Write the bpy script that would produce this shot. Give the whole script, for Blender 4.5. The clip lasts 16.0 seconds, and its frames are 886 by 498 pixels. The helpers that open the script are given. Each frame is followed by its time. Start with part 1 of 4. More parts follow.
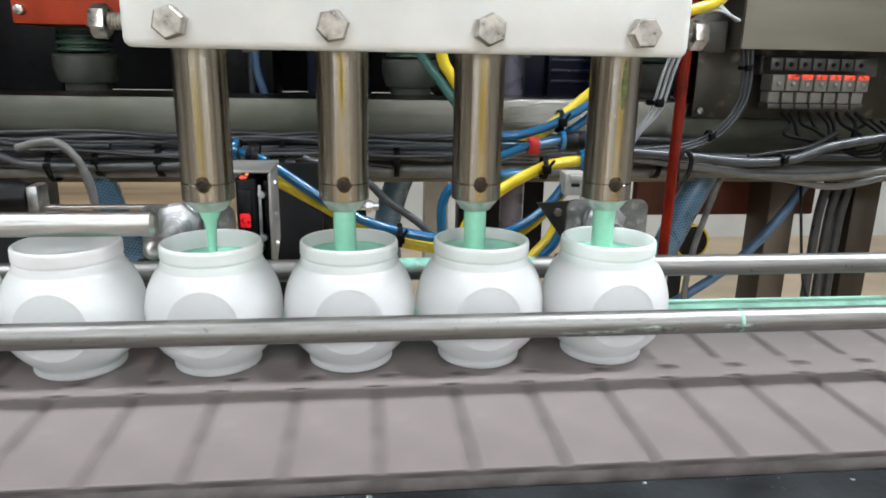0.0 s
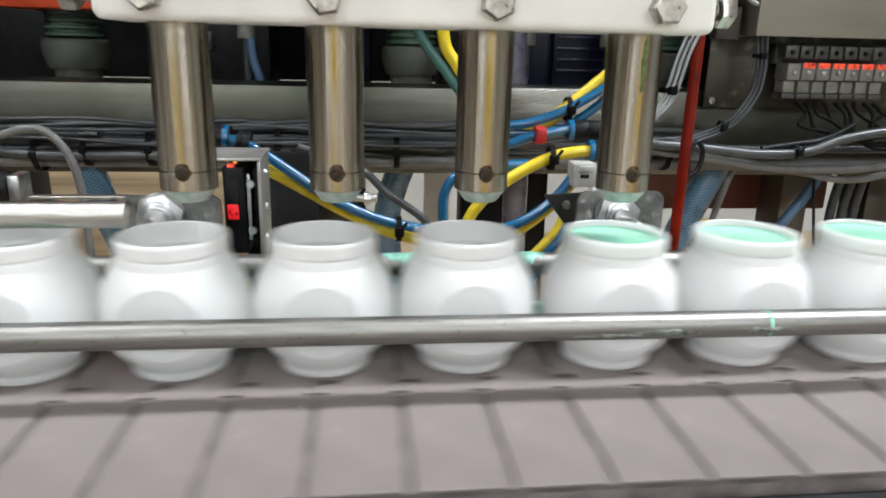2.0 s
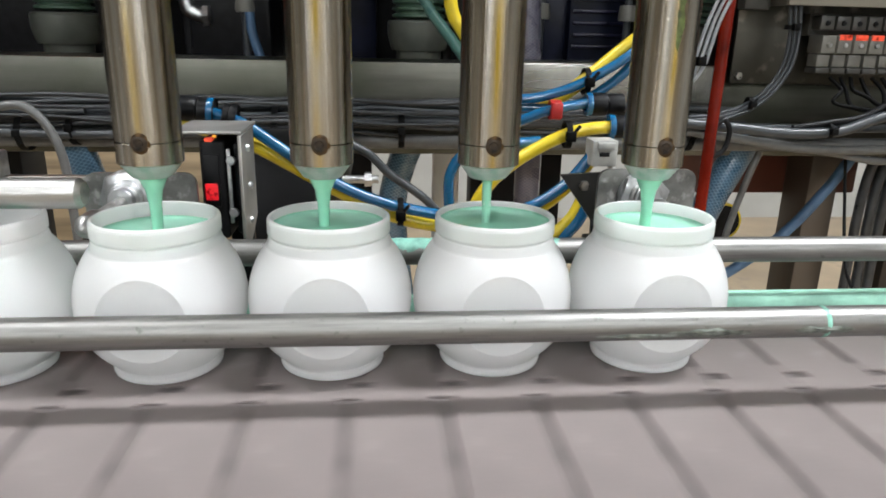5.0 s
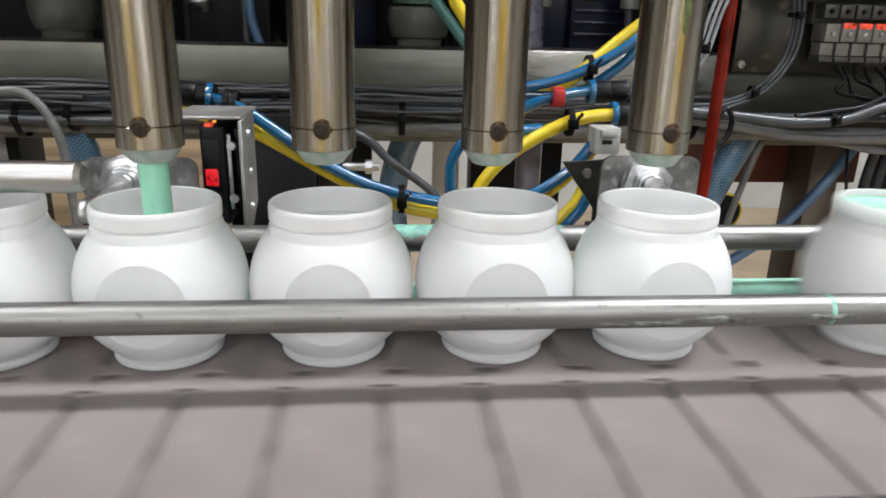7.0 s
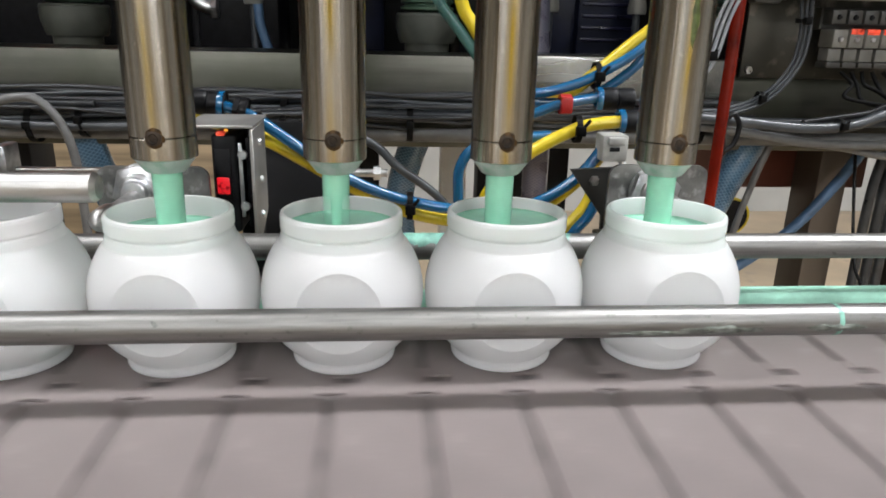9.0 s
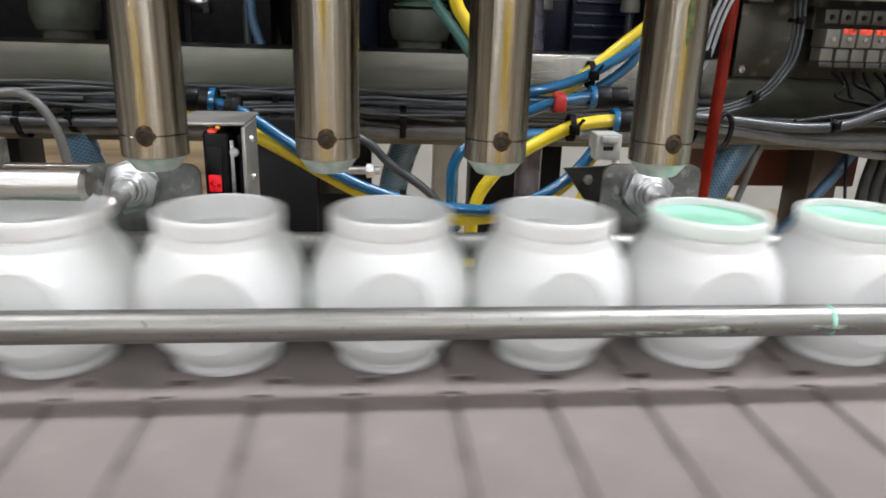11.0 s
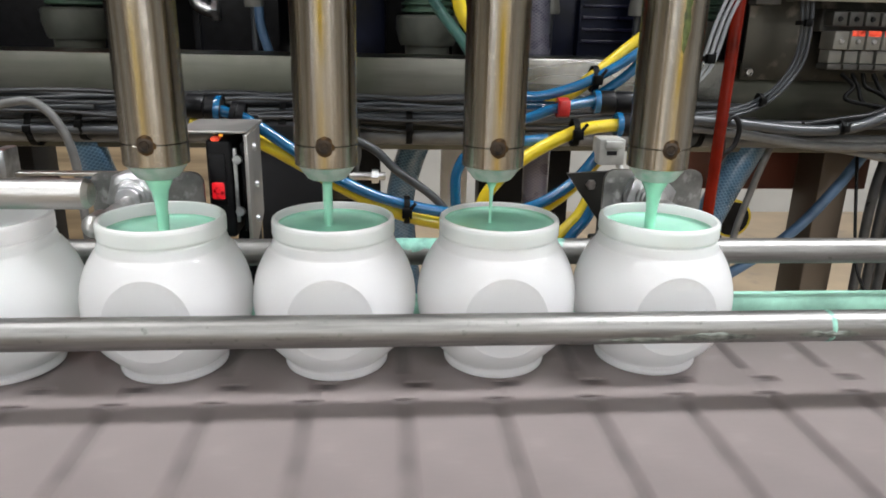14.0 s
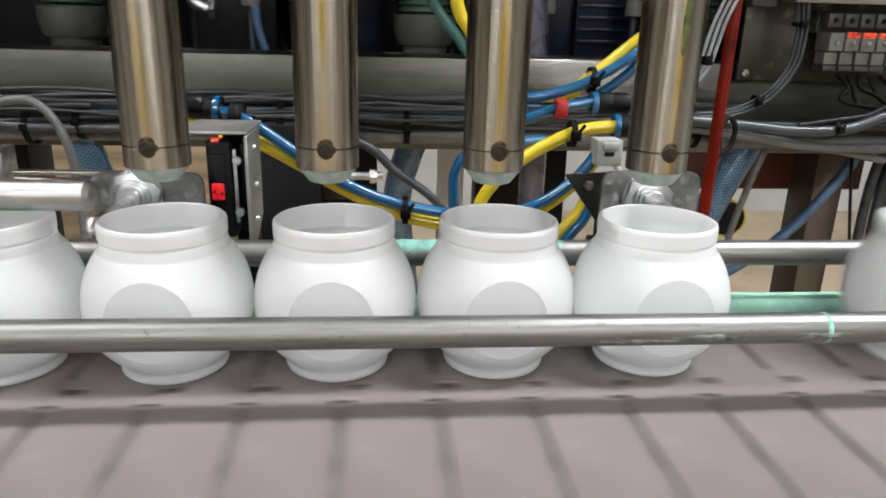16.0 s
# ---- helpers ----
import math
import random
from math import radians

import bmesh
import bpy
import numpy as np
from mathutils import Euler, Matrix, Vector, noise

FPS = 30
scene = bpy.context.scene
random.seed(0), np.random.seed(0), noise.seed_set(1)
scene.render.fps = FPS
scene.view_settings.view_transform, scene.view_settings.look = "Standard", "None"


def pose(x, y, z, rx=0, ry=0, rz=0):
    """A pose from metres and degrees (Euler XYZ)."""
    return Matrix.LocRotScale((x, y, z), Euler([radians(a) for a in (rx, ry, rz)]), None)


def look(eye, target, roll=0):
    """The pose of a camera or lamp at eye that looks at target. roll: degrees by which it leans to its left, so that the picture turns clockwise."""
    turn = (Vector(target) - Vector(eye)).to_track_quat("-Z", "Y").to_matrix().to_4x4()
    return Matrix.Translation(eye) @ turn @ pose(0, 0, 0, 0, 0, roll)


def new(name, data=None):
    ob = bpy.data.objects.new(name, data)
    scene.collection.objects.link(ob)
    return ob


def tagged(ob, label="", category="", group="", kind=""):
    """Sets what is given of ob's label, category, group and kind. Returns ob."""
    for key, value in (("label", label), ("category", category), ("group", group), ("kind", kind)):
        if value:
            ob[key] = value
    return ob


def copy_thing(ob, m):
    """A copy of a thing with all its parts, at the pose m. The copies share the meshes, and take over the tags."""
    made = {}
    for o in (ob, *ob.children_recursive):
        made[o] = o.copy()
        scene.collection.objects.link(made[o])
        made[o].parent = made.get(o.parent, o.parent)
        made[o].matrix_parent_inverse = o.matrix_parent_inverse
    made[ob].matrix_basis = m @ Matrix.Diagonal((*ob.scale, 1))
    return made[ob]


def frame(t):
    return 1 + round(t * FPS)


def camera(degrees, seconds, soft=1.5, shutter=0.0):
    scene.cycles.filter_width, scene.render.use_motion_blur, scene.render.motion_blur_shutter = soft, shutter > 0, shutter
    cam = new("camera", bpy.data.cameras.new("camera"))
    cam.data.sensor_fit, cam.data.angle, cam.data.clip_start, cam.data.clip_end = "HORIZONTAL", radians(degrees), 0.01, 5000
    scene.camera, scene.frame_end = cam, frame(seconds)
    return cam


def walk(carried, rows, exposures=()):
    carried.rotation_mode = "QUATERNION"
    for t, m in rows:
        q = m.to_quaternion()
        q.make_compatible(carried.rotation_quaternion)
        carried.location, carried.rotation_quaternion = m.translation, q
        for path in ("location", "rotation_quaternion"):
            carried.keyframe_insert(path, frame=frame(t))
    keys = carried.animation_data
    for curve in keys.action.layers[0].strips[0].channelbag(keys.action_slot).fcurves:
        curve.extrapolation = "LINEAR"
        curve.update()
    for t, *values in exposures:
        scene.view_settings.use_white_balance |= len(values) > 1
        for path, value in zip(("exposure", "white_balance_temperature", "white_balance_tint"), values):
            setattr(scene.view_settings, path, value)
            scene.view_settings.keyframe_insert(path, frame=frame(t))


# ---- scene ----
cam = camera(64.7, 16.0, soft=1.75, shutter=0.95)
PATH = [
    (0, (-0.02124, -0.35844, 1.05525), (0.08795, 0.59924, 0.78896), 1.10),
    (0.5, (-0.02331, -0.35931, 1.05534), (0.08832, 0.59868, 0.79119), 1.18),
    (1, (-0.02523, -0.35841, 1.05480), (0.08808, 0.59860, 0.78779), 1.26),
    (1.5, (-0.02413, -0.34863, 1.05256), (0.08999, 0.60744, 0.78252), 1.40),
    (2, (-0.01853, -0.33028, 1.04823), (0.08948, 0.62484, 0.77242), 1.37),
    (2.5, (-0.01147, -0.31681, 1.04198), (0.09424, 0.63630, 0.75844), 1.30),
    (3, (-0.00908, -0.30681, 1.03849), (0.09075, 0.64447, 0.74678), 1.29),
    (3.5, (-0.00950, -0.29932, 1.03786), (0.08267, 0.65317, 0.74760), 1.19),
    (6, (-0.00931, -0.28576, 1.03395), (0.08138, 0.66299, 0.73123), 1.32),
    (6.5, (-0.00947, -0.28731, 1.03370), (0.08146, 0.66032, 0.72755), 1.50),
    (7, (-0.01070, -0.28559, 1.03348), (0.08211, 0.66059, 0.72342), 1.50),
    (7.5, (-0.00982, -0.28456, 1.03320), (0.07906, 0.66175, 0.72240), 1.49),
    (8, (-0.01056, -0.28586, 1.03532), (0.07385, 0.66221, 0.72865), 1.37),
    (10.5, (-0.01369, -0.28782, 1.03753), (0.07636, 0.65914, 0.72905), 1.80),
    (11, (-0.01283, -0.28561, 1.03766), (0.08256, 0.66004, 0.72660), 1.83),
    (11.5, (-0.01087, -0.28417, 1.03670), (0.08302, 0.66016, 0.72139), 1.85),
    (12, (-0.01058, -0.28625, 1.03774), (0.08158, 0.65970, 0.72678), 1.84),
    (12.5, (-0.01030, -0.28542, 1.03751), (0.07208, 0.66174, 0.72749), 1.33),
    (13, (-0.00653, -0.28658, 1.03894), (0.07395, 0.66186, 0.73237), 1.27),
    (13.5, (-0.00648, -0.28646, 1.03830), (0.06970, 0.66227, 0.73155), 1.23),
    (14, (-0.00711, -0.28693, 1.03924), (0.07070, 0.66184, 0.73300), 1.28),
    (14.5, (-0.00962, -0.28810, 1.04012), (0.06946, 0.66035, 0.73322), 1.35),
    (15, (-0.01258, -0.28801, 1.04103), (0.07078, 0.65985, 0.73344), 1.49),
    (15.5, (-0.01071, -0.28850, 1.04125), (0.07189, 0.65958, 0.73413), 1.44),
    (16, (-0.00938, -0.28793, 1.04131), (0.07541, 0.65939, 0.73247), 1.53),
]
walk(cam, [(t, look(eye, target, roll)) for t, eye, target, roll in PATH], exposures=((0, -0.03, 6180, 8), (3.0, -0.03, 6380, 8), (6.2, -0.05, 6330, 10), (7.0, -0.13, 6380, 11), (16, -0.15, 6420, 11)))

# ---- world and light ----
world = bpy.data.worlds.new("world")
scene.world = world
world.use_nodes = True
world.node_tree.nodes["Background"].inputs[0].default_value = (0.9, 1.0, 1.0, 1)
world.node_tree.nodes["Background"].inputs[1].default_value = 0.05

BELT = 0.8948           # top of the belt
PITCH = 0.0704         # jar to jar in the queue
LINK = 0.0381          # chain pitch
NOZZLE_X = (-0.1000, -0.0322, 0.0364, 0.1070)


# ---- materials ----
def material(name, base, rough=0.5, metal=0.0, var=0.12, scale=30.0, bump=0.0, bump_scale=200.0, stretch=(1, 1, 1),
             coat=0.0, sss=0.0, sss_radius=0.004, trans=0.0, second=None, spots=None, rough_var=0.1, emit=0.0, spec=0.5):
    m = bpy.data.materials.new(name)
    m.use_nodes = True
    nt = m.node_tree
    n, l = nt.nodes, nt.links
    bs = n["Principled BSDF"]
    tc = n.new("ShaderNodeTexCoord")
    mp = n.new("ShaderNodeMapping")
    mp.inputs["Scale"].default_value = stretch
    l.new(tc.outputs["Object"], mp.inputs[0])
    no = n.new("ShaderNodeTexNoise")
    no.inputs["Scale"].default_value, no.inputs["Detail"].default_value = scale, 6
    l.new(mp.outputs[0], no.inputs["Vector"])
    ramp = n.new("ShaderNodeValToRGB")
    dark = second or tuple(c * (1 - 2 * var) for c in base)
    light = base if second else tuple(min(1, c * (1 + var)) for c in base)
    ramp.color_ramp.elements[0].color, ramp.color_ramp.elements[1].color = (*dark, 1), (*light, 1)
    ramp.color_ramp.elements[0].position, ramp.color_ramp.elements[1].position = 0.32, 0.62
    l.new(no.outputs["Fac"], ramp.inputs[0])
    colour = ramp.outputs[0]
    if spots:
        sc, lo, hi, col = spots
        n2 = n.new("ShaderNodeTexNoise")
        n2.inputs["Scale"].default_value, n2.inputs["Detail"].default_value = sc, 8
        l.new(tc.outputs["Object"], n2.inputs["Vector"])
        r2 = n.new("ShaderNodeMapRange")
        r2.inputs["From Min"].default_value, r2.inputs["From Max"].default_value = lo, hi
        l.new(n2.outputs["Fac"], r2.inputs["Value"])
        mx = n.new("ShaderNodeMix")
        mx.data_type = "RGBA"
        mx.inputs["B"].default_value = (*col, 1)
        l.new(r2.outputs[0], mx.inputs["Factor"])
        l.new(colour, mx.inputs["A"])
        colour = mx.outputs["Result"]
    l.new(colour, bs.inputs["Base Color"])
    rr = n.new("ShaderNodeMapRange")
    rr.inputs["To Min"].default_value, rr.inputs["To Max"].default_value = max(0.02, rough - rough_var), min(1, rough + rough_var)
    l.new(no.outputs["Fac"], rr.inputs["Value"])
    l.new(rr.outputs[0], bs.inputs["Roughness"])
    bs.inputs["Metallic"].default_value = metal
    bs.inputs["Specular IOR Level"].default_value = spec
    bs.inputs["Coat Weight"].default_value = coat
    bs.inputs["Transmission Weight"].default_value = trans
    if sss:
        bs.inputs["Subsurface Weight"].default_value, bs.inputs["Subsurface Scale"].default_value = sss, sss_radius
        bs.inputs["Subsurface Radius"].default_value = (1.0, 0.95, 0.9)
    if emit:
        l.new(colour, bs.inputs["Emission Color"])
        bs.inputs["Emission Strength"].default_value = emit
    if bump:
        nb = n.new("ShaderNodeTexNoise")
        nb.inputs["Scale"].default_value, nb.inputs["Detail"].default_value = bump_scale, 4
        l.new(mp.outputs[0], nb.inputs["Vector"])
        bp = n.new("ShaderNodeBump")
        bp.inputs["Strength"].default_value, bp.inputs["Distance"].default_value = bump, 0.001
        l.new(nb.outputs["Fac"], bp.inputs["Height"])
        l.new(bp.outputs[0], bs.inputs["Normal"])
    return m


STEEL = material("brushed_steel", (0.50, 0.49, 0.46), 0.34, 1, 0.12, 12, 0.15, 300, (1, 8, 8))
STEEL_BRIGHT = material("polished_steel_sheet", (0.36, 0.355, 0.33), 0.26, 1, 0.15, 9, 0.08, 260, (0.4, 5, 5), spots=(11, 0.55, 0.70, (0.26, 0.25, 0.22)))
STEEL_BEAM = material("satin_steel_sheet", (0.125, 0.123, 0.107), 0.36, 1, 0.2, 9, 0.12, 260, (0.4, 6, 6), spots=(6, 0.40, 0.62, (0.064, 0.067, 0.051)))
STEEL_DULL = material("stained_steel_sheet", (0.082, 0.078, 0.066), 0.44, 1, 0.18, 14, 0.1, 120, spots=(40, 0.58, 0.72, (0.2, 0.18, 0.15)))
STEEL_TUBE = material("polished_steel_tube", (0.46, 0.442, 0.405), 0.24, 1, 0.10, 30, 0.10, 90, (14, 14, 0.25), spots=(520, 0.715, 0.74, (0.88, 0.86, 0.80)), rough_var=0.05)
STEEL_ROD = material("drawn_steel_rod", (0.50, 0.495, 0.48), 0.40, 1, 0.12, 40, 0.2, 260, (0.3, 6, 6))
RAIL_STEEL = material("worn_rail_steel", (0.25, 0.245, 0.236), 0.46, 1, 0.08, 160, 0.03, 500, (0.25, 5, 5), spots=(260, 0.63, 0.72, (0.16, 0.165, 0.15)), rough_var=0.04)
STEEL_MATT = material("matt_bead_blasted_steel", (0.46, 0.45, 0.43), 0.52, 1, 0.12, 40, 0.1, 300)
COVER_STEEL = material("satin_cover_steel", (0.30, 0.285, 0.25), 0.50, 1, 0.10, 7, 0.08, 240, (0.5, 3, 3))
GATE_STEEL = material("wet_stained_steel", (0.26, 0.26, 0.25), 0.42, 1, 0.25, 60, 0.35, 220, spots=(160, 0.56, 0.68, (0.40, 0.40, 0.39)))
# Stainless legs: shade and brownish light are put into this base colour.
LEG_STEEL = material("brown_shaded_steel", (0.12, 0.10, 0.082), 0.5, 0.8, 0.25, 8, 0.1, 120, (1, 1, 0.3))
ZINC = material("zinc_plated_steel", (0.58, 0.59, 0.60), 0.33, 1, 0.15, 120, 0.3, 500)
BOLT = material("bolt_steel", (0.50, 0.47, 0.43), 0.30, 1, 0.2, 220, 0.22, 420)
STAIN = material("brown_film", (0.075, 0.042, 0.014), 0.5, 0.6, 0.45, 500)
RUST = material("brown_stain", (0.030, 0.019, 0.010), 0.55, 0.3, 0.4, 500)
HDPE = material("white_plastic_block", (0.72, 0.73, 0.72), 0.42, 0, 0.04, 30, 0.06, 400, sss=0.3, spots=(90, 0.70, 0.80, (0.60, 0.60, 0.57)))
JAR = material("white_jar_plastic", (0.95, 0.945, 0.948), 0.17, 0, 0.005, 40, 0.02, 60, sss=0.3, sss_radius=0.004, rough_var=0.01)


def translucent(m, amount, colour):
    """Lets a thin plastic wall pass some of its light on."""
    n, l = m.node_tree.nodes, m.node_tree.links
    tr = n.new("ShaderNodeBsdfTranslucent")
    tr.inputs["Color"].default_value = (*colour, 1)
    mx = n.new("ShaderNodeMixShader")
    mx.inputs[0].default_value = amount
    l.new(n["Principled BSDF"].outputs[0], mx.inputs[1])
    l.new(tr.outputs[0], mx.inputs[2])
    l.new(mx.outputs[0], n["Material Output"].inputs[0])


translucent(JAR, 0.56, (0.985, 0.979, 0.980))
GEL = material("mint_gel", (0.32, 0.69, 0.51), 0.18, 0, 0.06, 60, sss=0.4, sss_radius=0.006, coat=0.3, rough_var=0.05)
FROSTED = material("frosted_nozzle_tip", (0.60, 0.66, 0.63), 0.34, 0, 0.08, 200, trans=0.35, sss=0.3, spots=(120, 0.56, 0.72, (0.36, 0.55, 0.46)))
ALGAE = material("green_smear", (0.085, 0.115, 0.03), 0.5, 0, 0.4, 300)
BELT_MAT = material("grey_brown_acetal", (0.188, 0.159, 0.155), 0.40, 0, 0.08, 14, 0.10, 500, spots=(55, 0.62, 0.78, (0.245, 0.215, 0.205)))
# Darker than the slats: the shade in the belt gaps is in this colour.
GAP_SHADE = material("belt_gap_shade", (0.134, 0.114, 0.110), 0.6, 0, 0.2, 60)
MINT = material("mint_residue", (0.36, 0.68, 0.54), 0.35, 0, 0.14, 60, 0.5, 160, coat=0.2)
RESIDUE = material("thin_product_film", (0.20, 0.42, 0.34), 0.35, 0, 0.3, 120, 0.5, 260)
FILM = material("grey_green_film", (0.24, 0.265, 0.24), 0.45, 0.8, 0.3, 160, 0.2, 300)
BLACK_UHMW = material("scuffed_black_plastic", (0.016, 0.018, 0.02), 0.55, 0, 0.3, 30, 0.5, 160, spots=(210, 0.69, 0.74, (0.35, 0.42, 0.40)), spec=0.25)
BLACK = material("black_plastic", (0.006, 0.006, 0.007), 0.40, 0, 0.3, 80, 0.1, spec=0.22)
DARK = material("dark_machine_paint", (0.006, 0.006, 0.007), 0.5, 0, 0.35, 14, 0.1, spec=0.25)
TIE = material("matt_black_nylon", (0.005, 0.005, 0.005), 0.6, 0, 0.3, 80, 0.1, spec=0.08)
PURPLE = material("violet_cable", (0.16, 0.06, 0.34), 0.35, 0, 0.1, 60)
VIOLET = material("blue_violet_slat", (0.010, 0.010, 0.032), 0.3, 0, 0.2, 60)
NAVY = material("navy_plastic", (0.004, 0.006, 0.018), 0.4, 0, 0.3, 30, spec=0.3)
CABLE_DARK = material("dark_cable_sheath", (0.018, 0.020, 0.023), 0.34, 0, 0.14, 60, 0.1)
CABLE = material("grey_cable_sheath", (0.046, 0.051, 0.057), 0.32, 0, 0.14, 60, 0.1)
CABLE_LIGHT = material("light_grey_cable", (0.125, 0.125, 0.122), 0.34, 0, 0.12, 60, 0.1)
YELLOW = material("yellow_air_hose", (0.68, 0.52, 0.02), 0.30, 0, 0.06, 40, coat=0.4)
BLUE = material("blue_air_hose", (0.006, 0.095, 0.22), 0.16, 0, 0.10, 40, coat=0.6)
BLUE_MATT = material("dusty_blue_hose", (0.07, 0.14, 0.25), 0.4, 0, 0.12, 40)
WIRE_PALE = material("pale_wire", (0.34, 0.36, 0.38), 0.4, 0, 0.1, 60)
DECK = material("brown_stained_deck", (0.055, 0.038, 0.022), 0.5, 0.2, 0.3, 9, 0.15, 90, spots=(14, 0.50, 0.66, (0.035, 0.026, 0.018)))
DARK_BROWN = material("dark_brown_steel", (0.017, 0.016, 0.014), 0.35, 0.0, 0.3, 12, 0.1)
TAN = material("tan_board", (0.38, 0.285, 0.175), 0.55, 0, 0.2, 6, 0.2, 60, (0.3, 1, 6))
TEAL = material("dirty_green_hose", (0.05, 0.15, 0.14), 0.28, 0, 0.2, 40, coat=0.4)
RED = material("red_plastic", (0.36, 0.014, 0.012), 0.35, 0, 0.15, 60)
RED_ROD = material("red_oxide_rod", (0.13, 0.008, 0.003), 0.22, 0, 0.2, 30, spec=0.3)
ORANGE = material("orange_red_paint", (0.50, 0.055, 0.015), 0.38, 0, 0.1, 20, 0.1)
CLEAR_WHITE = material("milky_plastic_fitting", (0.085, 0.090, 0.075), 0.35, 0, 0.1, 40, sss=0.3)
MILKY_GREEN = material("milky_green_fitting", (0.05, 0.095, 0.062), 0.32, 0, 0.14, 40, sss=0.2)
OFF_WHITE = material("dusty_white_plastic", (0.36, 0.36, 0.34), 0.45, 0, 0.1, 90)
VALVE = material("pale_grey_valve_plastic", (0.165, 0.16, 0.142), 0.42, 0, 0.08, 60)
VALVE_DARK = material("grey_valve_body", (0.055, 0.053, 0.047), 0.45, 0, 0.12, 60)
LED = material("red_indicator_glow", (0.80, 0.012, 0.02), 0.3, 0, 0.35, 420, emit=0.55)
LED_ORANGE = material("orange_indicator_glow", (0.95, 0.07, 0.03), 0.3, 0, 0.38, 260, emit=0.45)
LED_AMBER = material("amber_indicator_glow", (1.0, 0.42, 0.05), 0.4, 0, 0.0, 10, emit=1.2)
WALL = material("painted_wall", (0.50, 0.50, 0.475), 0.6, 0, 0.06, 3, 0.2, 60)
WALL_GREY = material("grey_unseen_wall", (0.30, 0.30, 0.29), 0.6, 0, 0.1, 2, 0.2, 60)
CEIL = material("ceiling_panel", (0.40, 0.40, 0.39), 0.8, 0, 0.06, 2)
FLOOR = material("tan_floor_coating", (0.38, 0.29, 0.19), 0.35, 0, 0.15, 2.5, 0.1, 60, spots=(6, 0.6, 0.7, (0.25, 0.2, 0.15)))
BROWN = material("red_brown_panel", (0.13, 0.035, 0.022), 0.5, 0, 0.2, 8)
LAMP_FACE = material("lamp_diffuser", (1.0, 0.98, 0.94), 0.5, 0, 0.0, 5, emit=14.0)


def braided(name, base, thread):
    """A clear hose wall with two sets of crossing threads."""
    m = material(name, base, 0.28, 0, 0.1, 40, coat=0.5)
    nt = m.node_tree
    n, l = nt.nodes, nt.links
    bs = n["Principled BSDF"]
    uv = n.new("ShaderNodeUVMap")
    masks = []
    for tilt in (1, -1):
        mp = n.new("ShaderNodeMapping")
        mp.inputs["Rotation"].default_value = (0, 0, radians(45 * tilt))
        w = n.new("ShaderNodeTexWave")
        w.inputs["Scale"].default_value = 1.9
        l.new(uv.outputs[0], mp.inputs[0])
        l.new(mp.outputs[0], w.inputs["Vector"])
        r = n.new("ShaderNodeMapRange")
        r.inputs["From Min"].default_value, r.inputs["From Max"].default_value = 0.70, 0.95
        l.new(w.outputs["Fac"], r.inputs["Value"])
        masks.append(r.outputs[0])
    mx = n.new("ShaderNodeMath")
    mx.operation = "MAXIMUM"
    l.new(masks[0], mx.inputs[0])
    l.new(masks[1], mx.inputs[1])
    mix = n.new("ShaderNodeMix")
    mix.data_type = "RGBA"
    mix.inputs["B"].default_value = (*thread, 1)
    l.new(mx.outputs[0], mix.inputs["Factor"])
    l.new(bs.inputs["Base Color"].links[0].from_socket, mix.inputs["A"])
    l.new(mix.outputs["Result"], bs.inputs["Base Color"])
    return m


BRAID_BLUE = braided("blue_braided_hose", (0.045, 0.11, 0.19), (0.13, 0.23, 0.33))
BRAID_GREY = braided("violet_grey_braided_hose", (0.10, 0.095, 0.135), (0.17, 0.165, 0.21))


